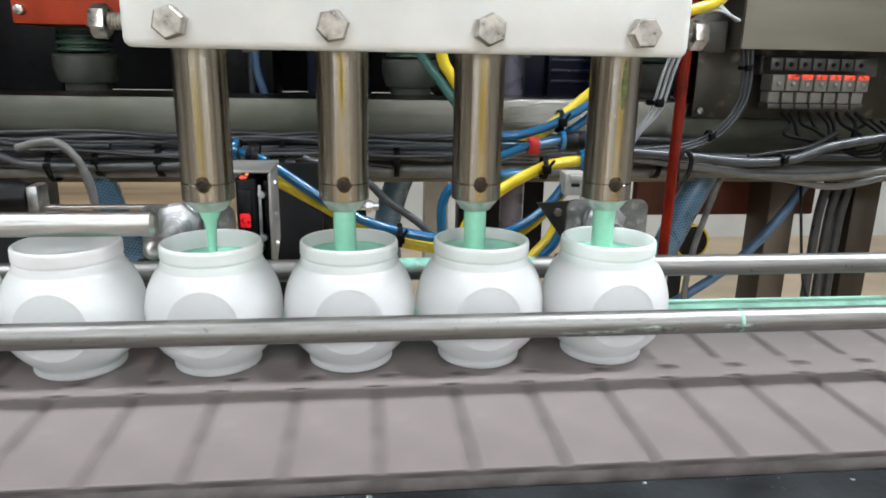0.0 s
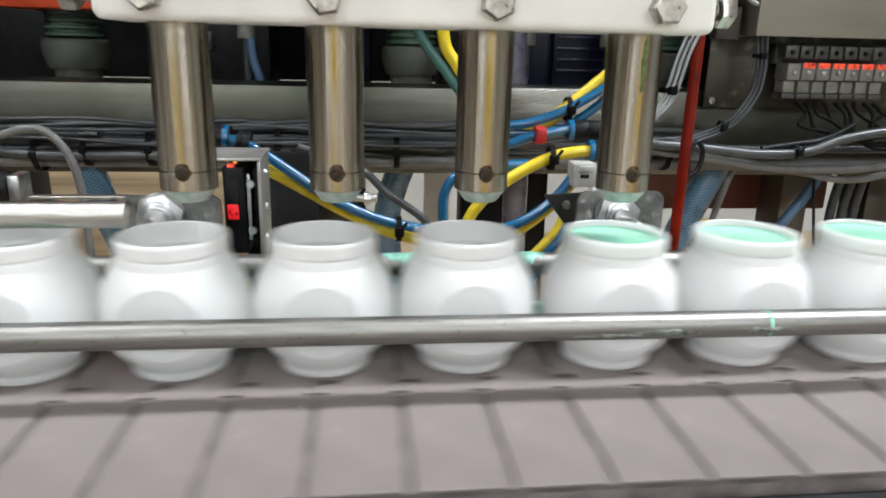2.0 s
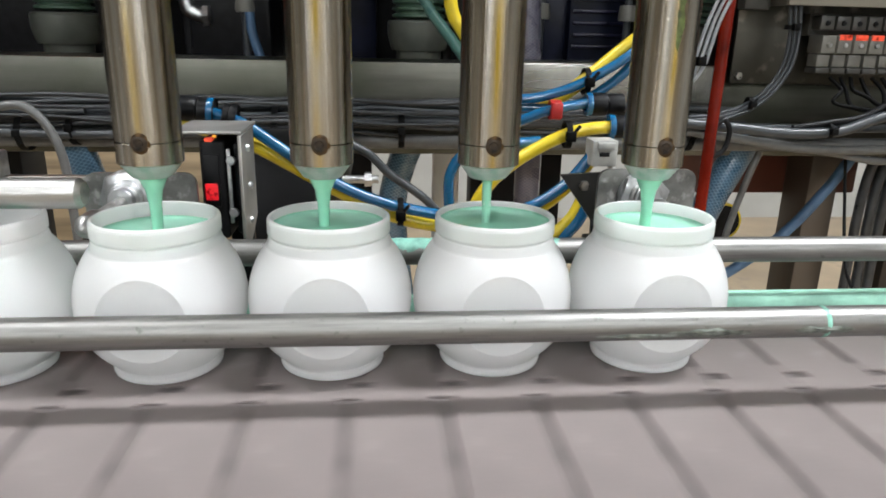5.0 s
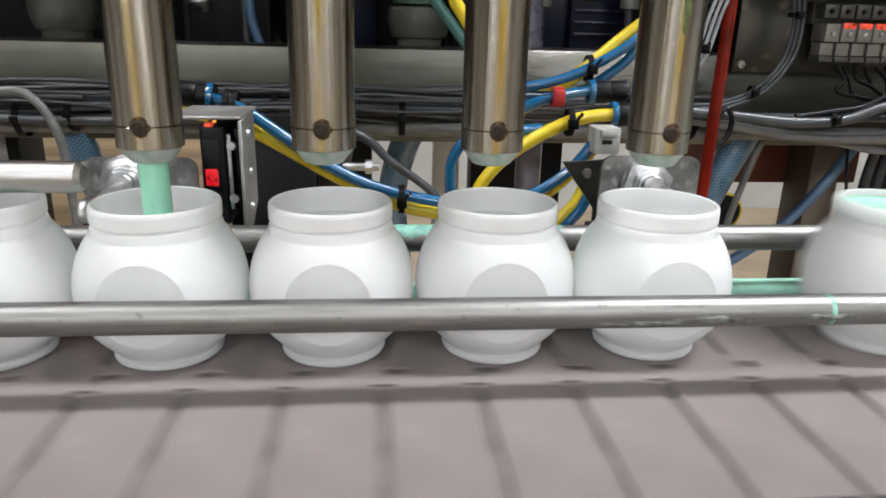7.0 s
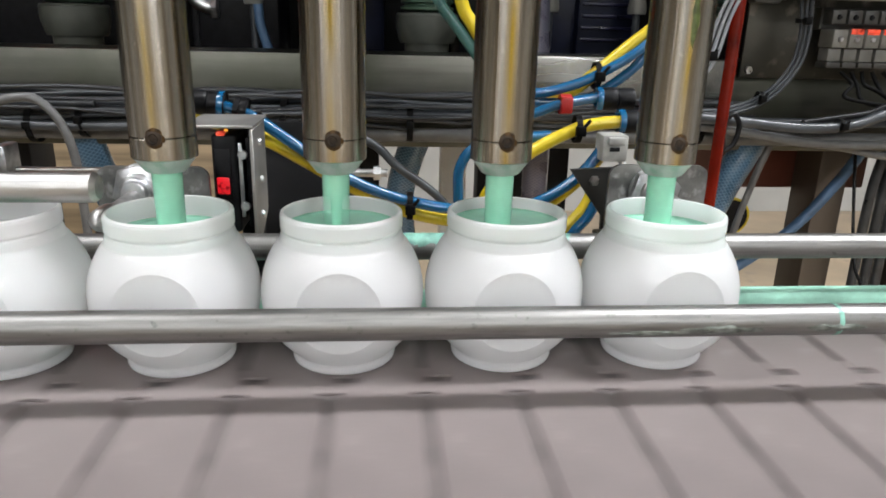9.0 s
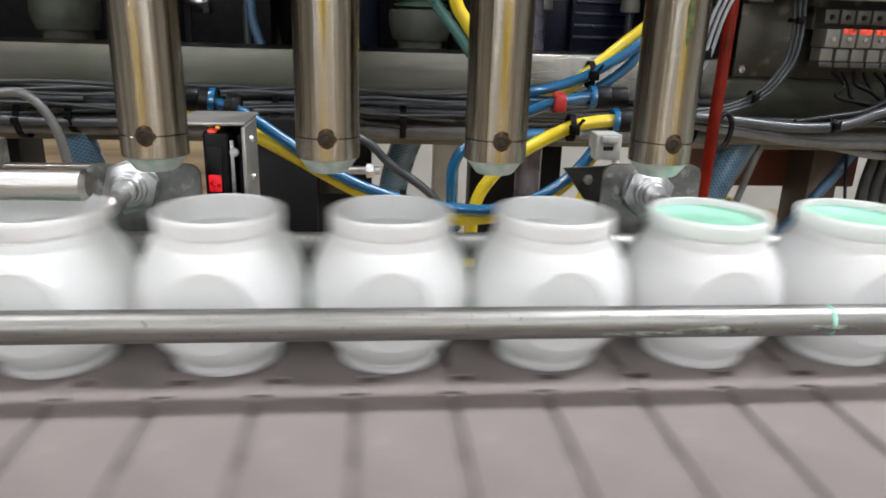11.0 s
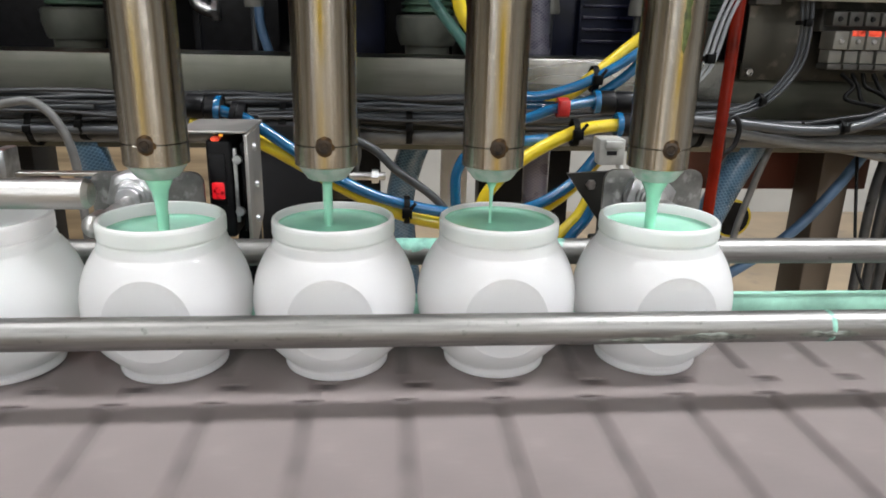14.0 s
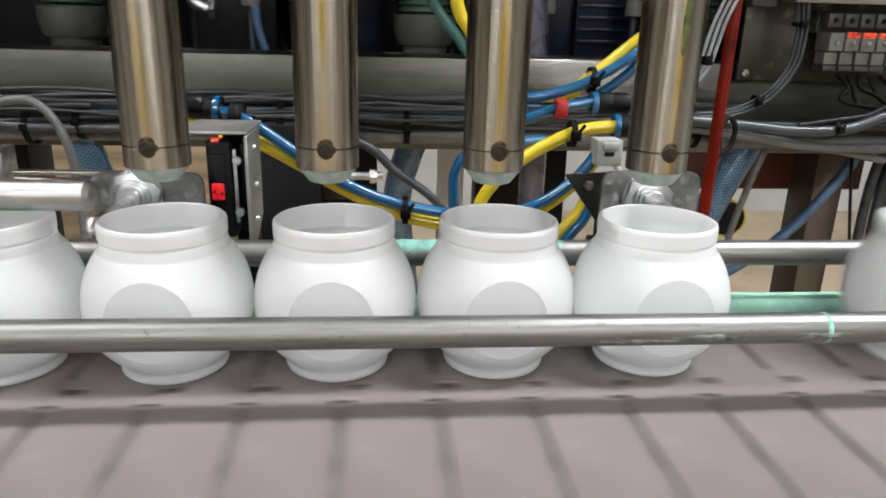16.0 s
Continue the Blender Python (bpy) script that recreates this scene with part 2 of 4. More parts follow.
def streak_down_tube(m, colour, half):
    """A ragged ochre streak down the front of a tube, and fine darker lines along it."""
    nt = m.node_tree
    n, l = nt.nodes, nt.links
    bs = n["Principled BSDF"]
    tc = n.new("ShaderNodeTexCoord")
    sep = n.new("ShaderNodeSeparateXYZ")
    l.new(tc.outputs["Object"], sep.inputs[0])
    mp = n.new("ShaderNodeMapping")
    mp.inputs["Scale"].default_value = (160, 160, 14)
    oi = n.new("ShaderNodeObjectInfo")
    l.new(tc.outputs["Object"], mp.inputs[0])
    no = n.new("ShaderNodeTexNoise")
    no.noise_dimensions = "4D"
    no.inputs["Scale"].default_value, no.inputs["Detail"].default_value = 1.0, 5
    l.new(mp.outputs[0], no.inputs["Vector"])
    wv = n.new("ShaderNodeMath")
    wv.operation, wv.inputs[1].default_value = "MULTIPLY", 37.0
    l.new(oi.outputs["Random"], wv.inputs[0])
    l.new(wv.outputs[0], no.inputs["W"])
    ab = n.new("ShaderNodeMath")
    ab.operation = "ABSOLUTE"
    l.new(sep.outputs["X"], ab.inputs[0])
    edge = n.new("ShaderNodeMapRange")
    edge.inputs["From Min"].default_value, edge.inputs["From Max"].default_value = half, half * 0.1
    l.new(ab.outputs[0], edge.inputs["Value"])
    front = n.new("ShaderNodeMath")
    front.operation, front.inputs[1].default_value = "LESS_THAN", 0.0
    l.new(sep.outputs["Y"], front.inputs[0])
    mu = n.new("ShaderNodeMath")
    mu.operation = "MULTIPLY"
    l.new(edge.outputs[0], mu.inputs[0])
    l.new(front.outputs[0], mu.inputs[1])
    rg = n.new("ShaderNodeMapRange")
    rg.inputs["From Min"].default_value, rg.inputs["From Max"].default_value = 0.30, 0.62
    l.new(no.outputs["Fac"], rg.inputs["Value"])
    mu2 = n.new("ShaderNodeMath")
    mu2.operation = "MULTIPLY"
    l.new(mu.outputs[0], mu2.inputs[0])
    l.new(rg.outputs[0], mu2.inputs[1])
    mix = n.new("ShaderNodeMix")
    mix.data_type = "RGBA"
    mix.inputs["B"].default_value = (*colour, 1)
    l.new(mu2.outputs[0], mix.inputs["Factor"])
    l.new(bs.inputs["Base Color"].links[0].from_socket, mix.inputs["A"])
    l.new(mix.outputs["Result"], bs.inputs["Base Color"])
    lines = n.new("ShaderNodeTexNoise")
    lines.inputs["Scale"].default_value, lines.inputs["Detail"].default_value = 1.0, 4
    mp3 = n.new("ShaderNodeMapping")
    mp3.inputs["Scale"].default_value = (420, 420, 3)
    l.new(tc.outputs["Object"], mp3.inputs[0])
    l.new(mp3.outputs[0], lines.inputs["Vector"])
    cr = n.new("ShaderNodeValToRGB")
    cr.color_ramp.elements[0].position, cr.color_ramp.elements[1].position = 0.34, 0.60
    cr.color_ramp.elements[0].color, cr.color_ramp.elements[1].color = (0.66, 0.60, 0.50, 1), (1.0, 1.0, 1.0, 1)
    l.new(lines.outputs["Fac"], cr.inputs[0])
    mul = n.new("ShaderNodeMix")
    mul.data_type, mul.blend_type = "RGBA", "MULTIPLY"
    mul.inputs["Factor"].default_value = 1.0
    l.new(bs.inputs["Base Color"].links[0].from_socket, mul.inputs["A"])
    l.new(cr.outputs[0], mul.inputs["B"])
    l.new(mul.outputs["Result"], bs.inputs["Base Color"])
    fine = n.new("ShaderNodeTexNoise")
    fine.inputs["Scale"].default_value, fine.inputs["Detail"].default_value = 1.0, 3
    mp2 = n.new("ShaderNodeMapping")
    mp2.inputs["Scale"].default_value = (900, 900, 4)
    l.new(tc.outputs["Object"], mp2.inputs[0])
    l.new(mp2.outputs[0], fine.inputs["Vector"])
    bp = n.new("ShaderNodeBump")
    bp.inputs["Strength"].default_value, bp.inputs["Distance"].default_value = 0.35, 0.0004
    l.new(fine.outputs["Fac"], bp.inputs["Height"])
    l.new(bp.outputs[0], bs.inputs["Normal"])


def turned(m, amount, turn):
    """Polishing marks that run round the thing's upright axis."""
    n, l = m.node_tree.nodes, m.node_tree.links
    tg = n.new("ShaderNodeTangent")
    tg.direction_type, tg.axis = "RADIAL", "Z"
    bs = n["Principled BSDF"]
    bs.inputs["Anisotropic"].default_value, bs.inputs["Anisotropic Rotation"].default_value = amount, turn
    l.new(tg.outputs[0], bs.inputs["Tangent"])


streak_down_tube(STEEL_TUBE, (0.36, 0.25, 0.04), 0.0030)
turned(STEEL_TUBE, 0.85, 0.25)


# ---- helpers of this scene ----
def thing(name, label, category, group="", at=(0, 0, 0), kind=""):
    ob = new(name)
    ob.empty_display_size = 0.02
    ob.location = at
    return tagged(ob, label, category, group, kind)


def smooth(me, angle=40):
    for p in me.polygons:
        p.use_smooth = True
    me.set_sharp_from_angle(angle=radians(angle))


def part(name, bm, mat, parent=None, label="", sharp=40):
    me = bpy.data.meshes.new(name)
    bmesh.ops.recalc_face_normals(bm, faces=bm.faces[:])
    bm.to_mesh(me)
    bm.free()
    me.materials.append(mat)
    smooth(me, sharp)
    ob = new(name, me)
    if parent:
        ob.parent = parent
    if label:
        ob["label"] = label
    return ob


def box(x0, x1, y0, y1, z0, z1, bevel=0.0, seg=2, bm=None):
    bm = bm or bmesh.new()
    v = bmesh.ops.create_cube(bm, size=1)["verts"]
    for a in v:
        a.co = ((x0 + x1) / 2 + a.co.x * (x1 - x0), (y0 + y1) / 2 + a.co.y * (y1 - y0), (z0 + z1) / 2 + a.co.z * (z1 - z0))
    if bevel:
        bmesh.ops.bevel(bm, geom=list({e for a in v for e in a.link_edges}), offset=bevel, segments=seg, profile=0.5, affect="EDGES")
    return bm


def lathe(profile, n=48, axis="z", centre=(0, 0, 0), bm=None):
    """Turns (radius, height) pairs about an axis; radius 0 closes the end."""
    bm = bm or bmesh.new()
    rings = []
    for r, h in profile:
        ring = []
        for i in range(1 if r == 0 else n):
            a = 2 * math.pi * i / n
            c, s = r * math.cos(a), r * math.sin(a)
            p = {"z": (c, s, h), "y": (c, h, s), "x": (h, c, s)}[axis]
            ring.append(bm.verts.new(Vector(p) + Vector(centre)))
        rings.append(ring)
    for a, b in zip(rings, rings[1:]):
        for i in range(n):
            j = (i + 1) % n
            f = [a[i % len(a)], a[j % len(a)], b[j % len(b)], b[i % len(b)]]
            f = [v for k, v in enumerate(f) if v not in f[:k]]
            if len(f) > 2:
                bm.faces.new(f)
    return bm


def rod(p, q, r, n=20, bevel=0.0, bm=None):
    """A closed round bar from p to q."""
    p, q = Vector(p), Vector(q)
    d = (q - p).length
    b = bevel or r * 0.12
    tmp = lathe([(0, 0), (r - b, 0), (r, b), (r, d - b), (r - b, d), (0, d)], n)
    turn = (q - p).to_track_quat("Z", "Y").to_matrix().to_4x4()
    bmesh.ops.transform(tmp, matrix=Matrix.Translation(p) @ turn, verts=tmp.verts[:])
    if bm is None:
        return tmp
    me = bpy.data.meshes.new("tmp")
    tmp.to_mesh(me)
    tmp.free()
    bm.from_mesh(me)
    bpy.data.meshes.remove(me)
    return bm


def hexagon(flats, h, axis="y", centre=(0, 0, 0), turn=0.0, crown=0.0012):
    """A hex head with a crowned face, from 0 to h along the axis."""
    bm = bmesh.new()
    R = flats / math.sqrt(3)
    def ring(r, z):
        out = []
        for i in range(6):
            a = math.pi / 3 * i + radians(turn)
            c, s = r * math.cos(a), r * math.sin(a)
            p = {"z": (c, s, z), "y": (c, z, s), "x": (z, c, s)}[axis]
            out.append(bm.verts.new(Vector(p) + Vector(centre)))
        return out
    rs = [ring(R, 0), ring(R, h - math.copysign(crown, h)), ring(R * 0.86, h)]
    for a, b in zip(rs, rs[1:]):
        for i in range(6):
            bm.faces.new((a[i], a[(i + 1) % 6], b[(i + 1) % 6], b[i]))
    bm.faces.new(rs[0])
    bm.faces.new(rs[-1])
    return bm


def spline(points, per=10):
    """A smooth line through the points."""
    pts = [Vector(p) for p in points]
    pts = [2 * pts[0] - pts[1]] + pts + [2 * pts[-1] - pts[-2]]
    out = []
    for i in range(1, len(pts) - 2):
        a, b, c, d = pts[i - 1:i + 3]
        for k in range(per):
            t = k / per
            out.append(0.5 * (2 * b + (c - a) * t + (2 * a - 5 * b + 4 * c - d) * t * t + (3 * b - a - 3 * c + d) * t ** 3))
    return out + [pts[-2]]


def hose_mesh(points, r, n=12, per=10, wall=False):
    """A tube swept along a smooth line, with a texture map in tube widths."""
    line = spline(points, per)
    bm = bmesh.new()
    uv = bm.loops.layers.uv.new("UVMap")
    side, rings, run = None, [], 0.0
    for i, p in enumerate(line):
        d = (line[min(i + 1, len(line) - 1)] - line[max(i - 1, 0)]).normalized()
        side = (side - d * side.dot(d)).normalized() if side else d.orthogonal().normalized()
        up = d.cross(side)
        run += (p - line[i - 1]).length if i else 0
        rings.append(([bm.verts.new(p + r * (math.cos(2 * math.pi * k / n) * side + math.sin(2 * math.pi * k / n) * up)) for k in range(n)], run))
    for (a, ra), (b, rb) in zip(rings, rings[1:]):
        for k in range(n):
            f = bm.faces.new((a[k], a[(k + 1) % n], b[(k + 1) % n], b[k]))
            for lp, q in zip(f.loops, ((k / n * 4, ra / r), ((k + 1) / n * 4, ra / r), ((k + 1) / n * 4, rb / r), (k / n * 4, rb / r))):
                lp[uv].uv = q
    bm.faces.new(rings[0][0][::-1])
    bm.faces.new(rings[-1][0])
    return bm


def hose(name, points, r, mat, label, category="hose", group=""):
    ob = part(name, hose_mesh(points, r), mat)
    return tagged(ob, label, category, group)


def flat(points, y):
    """Points (x, z) at one depth y."""
    return [(x, y, z) for x, z in points]


def cable_tie(p, r, tail=(0.004, 0, 0.006), along="x"):
    """A black tie round a bundle at p, with its head and cut tail."""
    t = thing("cable_tie", "black nylon cable tie round a bundle", "cable tie", "cable ties on the machine", p)
    w = 0.0032 if r > 0.015 else 0.0021
    part("strap", lathe([(r, -w), (r + 0.0012, -w), (r + 0.0012, w), (r, w), (r, -w)], 20, along), TIE, t)
    part("head", box(-0.0035, 0.0035, -r - 0.0055, -r + 0.0005, -0.0035, 0.0035, 0.0008), TIE, t)
    part("tail", rod((0, -r - 0.003, 0), (tail[0], -r - 0.004 + tail[1], tail[2]), 0.0013, 6), TIE, t)
    return t


# ---- the room ----
def slab(name, x0, x1, y0, y1, z0, z1, mat, label):
    return tagged(part(name, box(x0, x1, y0, y1, z0, z1), mat), label, "", "", "structure")


slab("floor", -6, 6, -5, 4.2, -0.1, 0, FLOOR, "tan coated factory floor with dark stains")
slab("wall_north", -6, 6, 3.65, 3.85, 0, 4.3, WALL, "off-white painted factory wall")
# These three walls are unseen; their grey gives the steel a darker reflection.
slab("wall_south", -6, 6, -5.2, -5, 0, 4.3, WALL_GREY, "grey wall out of view, darkened to dim reflections")
slab("wall_east", 6, 6.2, -5.2, 4.2, 0, 4.3, WALL_GREY, "grey wall out of view, darkened to dim reflections")
slab("wall_west", -6.2, -6, -5.2, 4.2, 0, 4.3, WALL_GREY, "grey wall out of view, darkened to dim reflections")
slab("ceiling", -6.2, 6.2, -5.2, 4.2, 4.3, 4.4, CEIL, "pale grey factory ceiling")


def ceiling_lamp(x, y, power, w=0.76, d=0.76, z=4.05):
    t = thing("ceiling_lamp", "white hung lamp out of view, lit, flat diffuser", "ceiling lamp", "ceiling lamps", (x, y, z))
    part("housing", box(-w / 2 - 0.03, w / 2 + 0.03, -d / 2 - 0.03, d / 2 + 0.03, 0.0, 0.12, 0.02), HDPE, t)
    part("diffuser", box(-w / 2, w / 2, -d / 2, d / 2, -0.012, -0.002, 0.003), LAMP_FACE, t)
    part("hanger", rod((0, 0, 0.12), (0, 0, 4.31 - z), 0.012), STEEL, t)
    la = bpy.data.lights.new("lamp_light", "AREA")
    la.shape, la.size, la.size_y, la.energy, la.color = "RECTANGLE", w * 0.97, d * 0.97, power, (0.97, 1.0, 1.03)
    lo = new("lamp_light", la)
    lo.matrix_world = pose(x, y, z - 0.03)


for lx, ly, power in ((-2.06, -1.46, 22), (0.44, -1.93, 22), (-2.4, 2.7, 22), (1.9, 2.7, 26)):
    ceiling_lamp(lx, ly, power, 0.24, 0.24)
# Two added fill lamps, hung low out of view to brighten the jar fronts.
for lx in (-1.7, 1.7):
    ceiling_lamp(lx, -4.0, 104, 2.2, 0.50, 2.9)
for lx, power in ((-2.2, 56), (2.2, 205)):
    ceiling_lamp(lx, -0.10, power, 2.2, 0.40)


# ---- the conveyor ----
def conveyor():
    t = thing("conveyor", "conveyor side frame with black plastic wear strips on steel legs", "conveyor", "", (0, 0, 0))
    part("front_strip", box(-4.2, 4.2, -0.150, -0.1145, 0.870, 0.8870, 0.0015), BLACK_UHMW, t, "scuffed black plastic strip flecked with dried product")
    part("front_plate", box(-4.2, 4.2, -0.156, -0.151, 0.74, 0.884, 0.001), STEEL, t, "brushed steel side plate")
    part("bed", box(-4.2, 4.2, -0.112, 0.050, 0.880, 0.8912, 0.0005), GAP_SHADE, t, "bed under the belt, coloured as gap shade")
    part("back_plate", box(-4.2, 4.2, 0.0575, 0.0625, 0.74, 0.892, 0.001), STEEL, t, "brushed steel side plate")
    part("cross_web", box(-4.15, 4.15, -0.150, 0.057, 0.79, 0.80), STEEL_DULL, t)
    for x in (-3.6, -1.9, -0.62, 1.05, 2.4, 3.7):
        for y in (-0.13, 0.035):
            part("leg", box(x - 0.02, x + 0.02, y - 0.02, y + 0.02, 0.0, 0.79, 0.003), STEEL, t)
    return t


conveyor()
tagged(part("guide_strip", box(-4.2, 4.2, 0.0465, 0.0565, 0.8925, 0.9042, 0.0012), MINT), "mint green product-coated guide strip beside the belt", "guide strip")


def guide_rail(y, z, r, mat, label, x0=-4.2, x1=4.2, posts=(), side=-1):
    t = thing("guide_rail", label, "guide rail", "guide rails")
    part("bar", rod((x0, y, z), (x1, y, z), r, 28), mat, t)
    for x in posts:
        part("post", rod((x, y + side * r * 0.9, z), (x, y + side * 0.10, z), 0.004, 12), ZINC, t)
        part("bracket", box(x - 0.012, x + 0.012, y + side * 0.108, y + side * 0.10, 0.84, z + 0.012, 0.001) if side < 0 else
             box(x - 0.012, x + 0.012, y + 0.02, y + 0.025, 0.84, z, 0.001), ZINC, t)
    return t


FRONT_RAIL = guide_rail(-0.0447, 0.9288, 0.0062, RAIL_STEEL, "worn round steel guide rail in front of the jars", posts=(-2.6, -0.9, 0.95, 2.6))
REAR_RAIL = guide_rail(0.0435, 0.9312, 0.0066, RAIL_STEEL, "round steel guide rail behind the jars", posts=(-2.6, -0.9, 0.95, 2.6), side=1)


def splash(x0, x1, y, z, r, seed, mid=90, deg=100):
    """A lumpy film of dried product on a round bar."""
    bm = bmesh.new()
    rows = []
    for i in range(25):
        u = i / 24
        wide = deg * math.sin(math.pi * u) ** 0.5 * (0.8 + 0.5 * noise.noise((seed, u * 6, 0)))
        row = []
        for k in range(13):
            a = radians(mid + wide * (k / 6 - 1))
            rr = r + 0.0005 * (1 - abs(k / 6 - 1) ** 2) * math.sin(math.pi * u) * (1 + noise.noise((seed, u * 11, k * 0.5))) - 0.0001
            row.append(bm.verts.new((x0 + (x1 - x0) * u, y + rr * math.cos(a), z + rr * math.sin(a))))
        rows.append(row)
    for a, b in zip(rows, rows[1:]):
        for k in range(12):
            bm.faces.new((a[k], a[k + 1], b[k + 1], b[k]))
    return bm


for x0, x1, seed in ((-0.012, 0.026, 2), (0.060, 0.082, 3)):
    part("residue", splash(x0, x1, 0.0435, 0.9312, 0.0066, seed), RESIDUE, REAR_RAIL, "dried mint product film")
for x0, x1, seed, mid, deg in ((0.070, 0.108, 5, 205, 16), (0.098, 0.136, 7, 196, 24), (0.150, 0.178, 8, 190, 22)):
    part("residue", splash(x0, x1, -0.0447, 0.9288, 0.0062, seed, mid, deg), FILM, FRONT_RAIL, "thin grey-green dried film")
tagged(part("product_ring", lathe([(0.0061, -0.0012), (0.00638, -0.0008), (0.00638, 0.0007), (0.0061, 0.0012)], 24, "x", (0.1655, -0.0447, 0.9288)), RESIDUE),
              "dried mint drip ring round the front rail", "product drip")

top_rod = thing("hold_down_rod", "polished steel rod over the queue of jars, chamfered end", "rod")
part("bar", lathe([(0, -0.1255), (0.0046, -0.1255), (0.0062, -0.1275), (0.0062, -4.2), (0, -4.2)], 28, "x", (0, -0.004, 0.9715)), STEEL_ROD, top_rod, sharp=25)
part("post", rod((-0.62, -0.004, 0.966), (-0.62, 0.12, 0.93), 0.005, 12), ZINC, top_rod)
part("foot", box(-0.635, -0.605, 0.115, 0.125, 0.0, 0.945, 0.002), ZINC, top_rod)


# ---- jars ----
JAR_WALL = ((0.0214, 0.0046), (0.0231, 0.0062), (0.0257, 0.0088), (0.0282, 0.0116), (0.0303, 0.0145), (0.0320, 0.0175), (0.0333, 0.0207), (0.0342, 0.0240),
            (0.0347, 0.0275), (0.0348, 0.0312), (0.0347, 0.0344), (0.0342, 0.0377), (0.0335, 0.0409), (0.0325, 0.0441), (0.0312, 0.0472),
            (0.0296, 0.0503), (0.0279, 0.0530))


def jar_mesh():
    """A round-bellied jar with a foot ring, a stepped neck, a plain rim band and a shallow round panel on front and back, hollow."""
    outer = [(0.0, 0.0018), (0.0172, 0.0018), (0.0188, 0.0), (0.0212, 0.0003), (0.0222, 0.0010), (0.0225, 0.0020), (0.0222, 0.0031), (0.0214, 0.0038)]
    outer += JAR_WALL
    outer += [(0.0270, 0.0541), (0.0264, 0.0546), (0.0261, 0.0552), (0.0257, 0.0570), (0.0252, 0.0583), (0.0248, 0.0588), (0.0248, 0.0593), (0.0253, 0.0597),
              (0.0256, 0.0603), (0.0256, 0.0652), (0.0253, 0.0663), (0.0247, 0.0668), (0.0241, 0.0668)]
    inner = [(0.0241, 0.0668), (0.0238, 0.0665), (0.0237, 0.0655), (0.0237, 0.0560), (0.0256, 0.0537)]
    inner += [(r - 0.0014, z) for r, z in JAR_WALL[:0:-1]] + [(0.0205, 0.0050), (0.0190, 0.0036), (0.0, 0.0034)]
    bm = bmesh.new()
    for profile, flat_y, step in ((outer, 0.0303, 0.0004), (inner, 0.0288, 0.0)):
        shell = lathe(profile, 96)
        for sgn in (1, -1):
            bmesh.ops.bisect_plane(shell, geom=shell.verts[:] + shell.edges[:] + shell.faces[:], dist=0.00001, plane_co=(0, sgn * flat_y, 0), plane_no=(0, sgn, 0))
            for v in shell.verts:
                d = sgn * v.co.y - flat_y
                if d > 0.00002:
                    v.co.y = sgn * (flat_y + 0.30 * d - min(step, 0.6 * d))
        me = bpy.data.meshes.new("shell")
        shell.to_mesh(me)
        shell.free()
        bm.from_mesh(me)
        bpy.data.meshes.remove(me)
    bmesh.ops.remove_doubles(bm, verts=bm.verts[:], dist=0.00002)
    bmesh.ops.recalc_face_normals(bm, faces=bm.faces[:])
    return bm


def make_jar():
    t = thing("jar", "round white plastic jar with a rolled rim, no lid", "jar", "white jars on the belt")
    part("body", jar_mesh(), JAR, t, sharp=13)
    part("gel_fill", lathe([(0, 0.0), (0.010, 0.0), (0.0220, 0.0001), (0.0231, 0.0004), (0.02355, 0.0012), (0.02355, -0.003), (0, -0.003)], 40), GEL, t, "smooth mint green gel")
    return t


# ---- belt links ----
def outline_mesh(name, outline, z0, z1, mat, bevel=0.0):
    """A flat piece with an outline in x and y, from z0 up to z1."""
    bm = bmesh.new()
    f = bm.faces.new([bm.verts.new((x, y, z0)) for x, y in outline])
    up = bmesh.ops.extrude_face_region(bm, geom=[f])["geom"]
    bmesh.ops.translate(bm, vec=(0, 0, z1 - z0), verts=[v for v in up if isinstance(v, bmesh.types.BMVert)])
    bmesh.ops.recalc_face_normals(bm, faces=bm.faces[:])
    if bevel:
        top = [e for e in bm.edges if all(v.co.z > (z0 + z1) / 2 for v in e.verts)]
        bmesh.ops.bevel(bm, geom=top, offset=bevel, segments=1, affect="EDGES")
    me = bpy.data.meshes.new(name)
    bm.to_mesh(me)
    bm.free()
    me.materials.append(mat)
    return me


def link_meshes():
    """A slat with its hinge notches, and the hinge body under it that closes the gaps in a shade colour."""
    g, e, h = LINK - 0.0035, LINK - 0.0003, LINK - 0.0062
    slat = [(g, -0.113), (g, -0.0400), (h, -0.0400), (h, -0.0352), (e, -0.0352), (e, -0.0150), (g, -0.0150), (g, 0.045),
            (0, 0.045), (0, -0.0215), (0.0080, -0.0215), (0.0080, -0.0272), (0, -0.0272), (0, -0.0352), (0.0025, -0.0352), (0.0025, -0.0400), (0, -0.0400), (0, -0.113)]
    body = [(e, -0.1125), (e, 0.0445), (0, 0.0445), (0, -0.1125)]
    return outline_mesh("link", slat, -0.0012, 0.0, BELT_MAT, 0.0003), outline_mesh("hinge", body, -0.0034, -0.0015, GAP_SHADE)


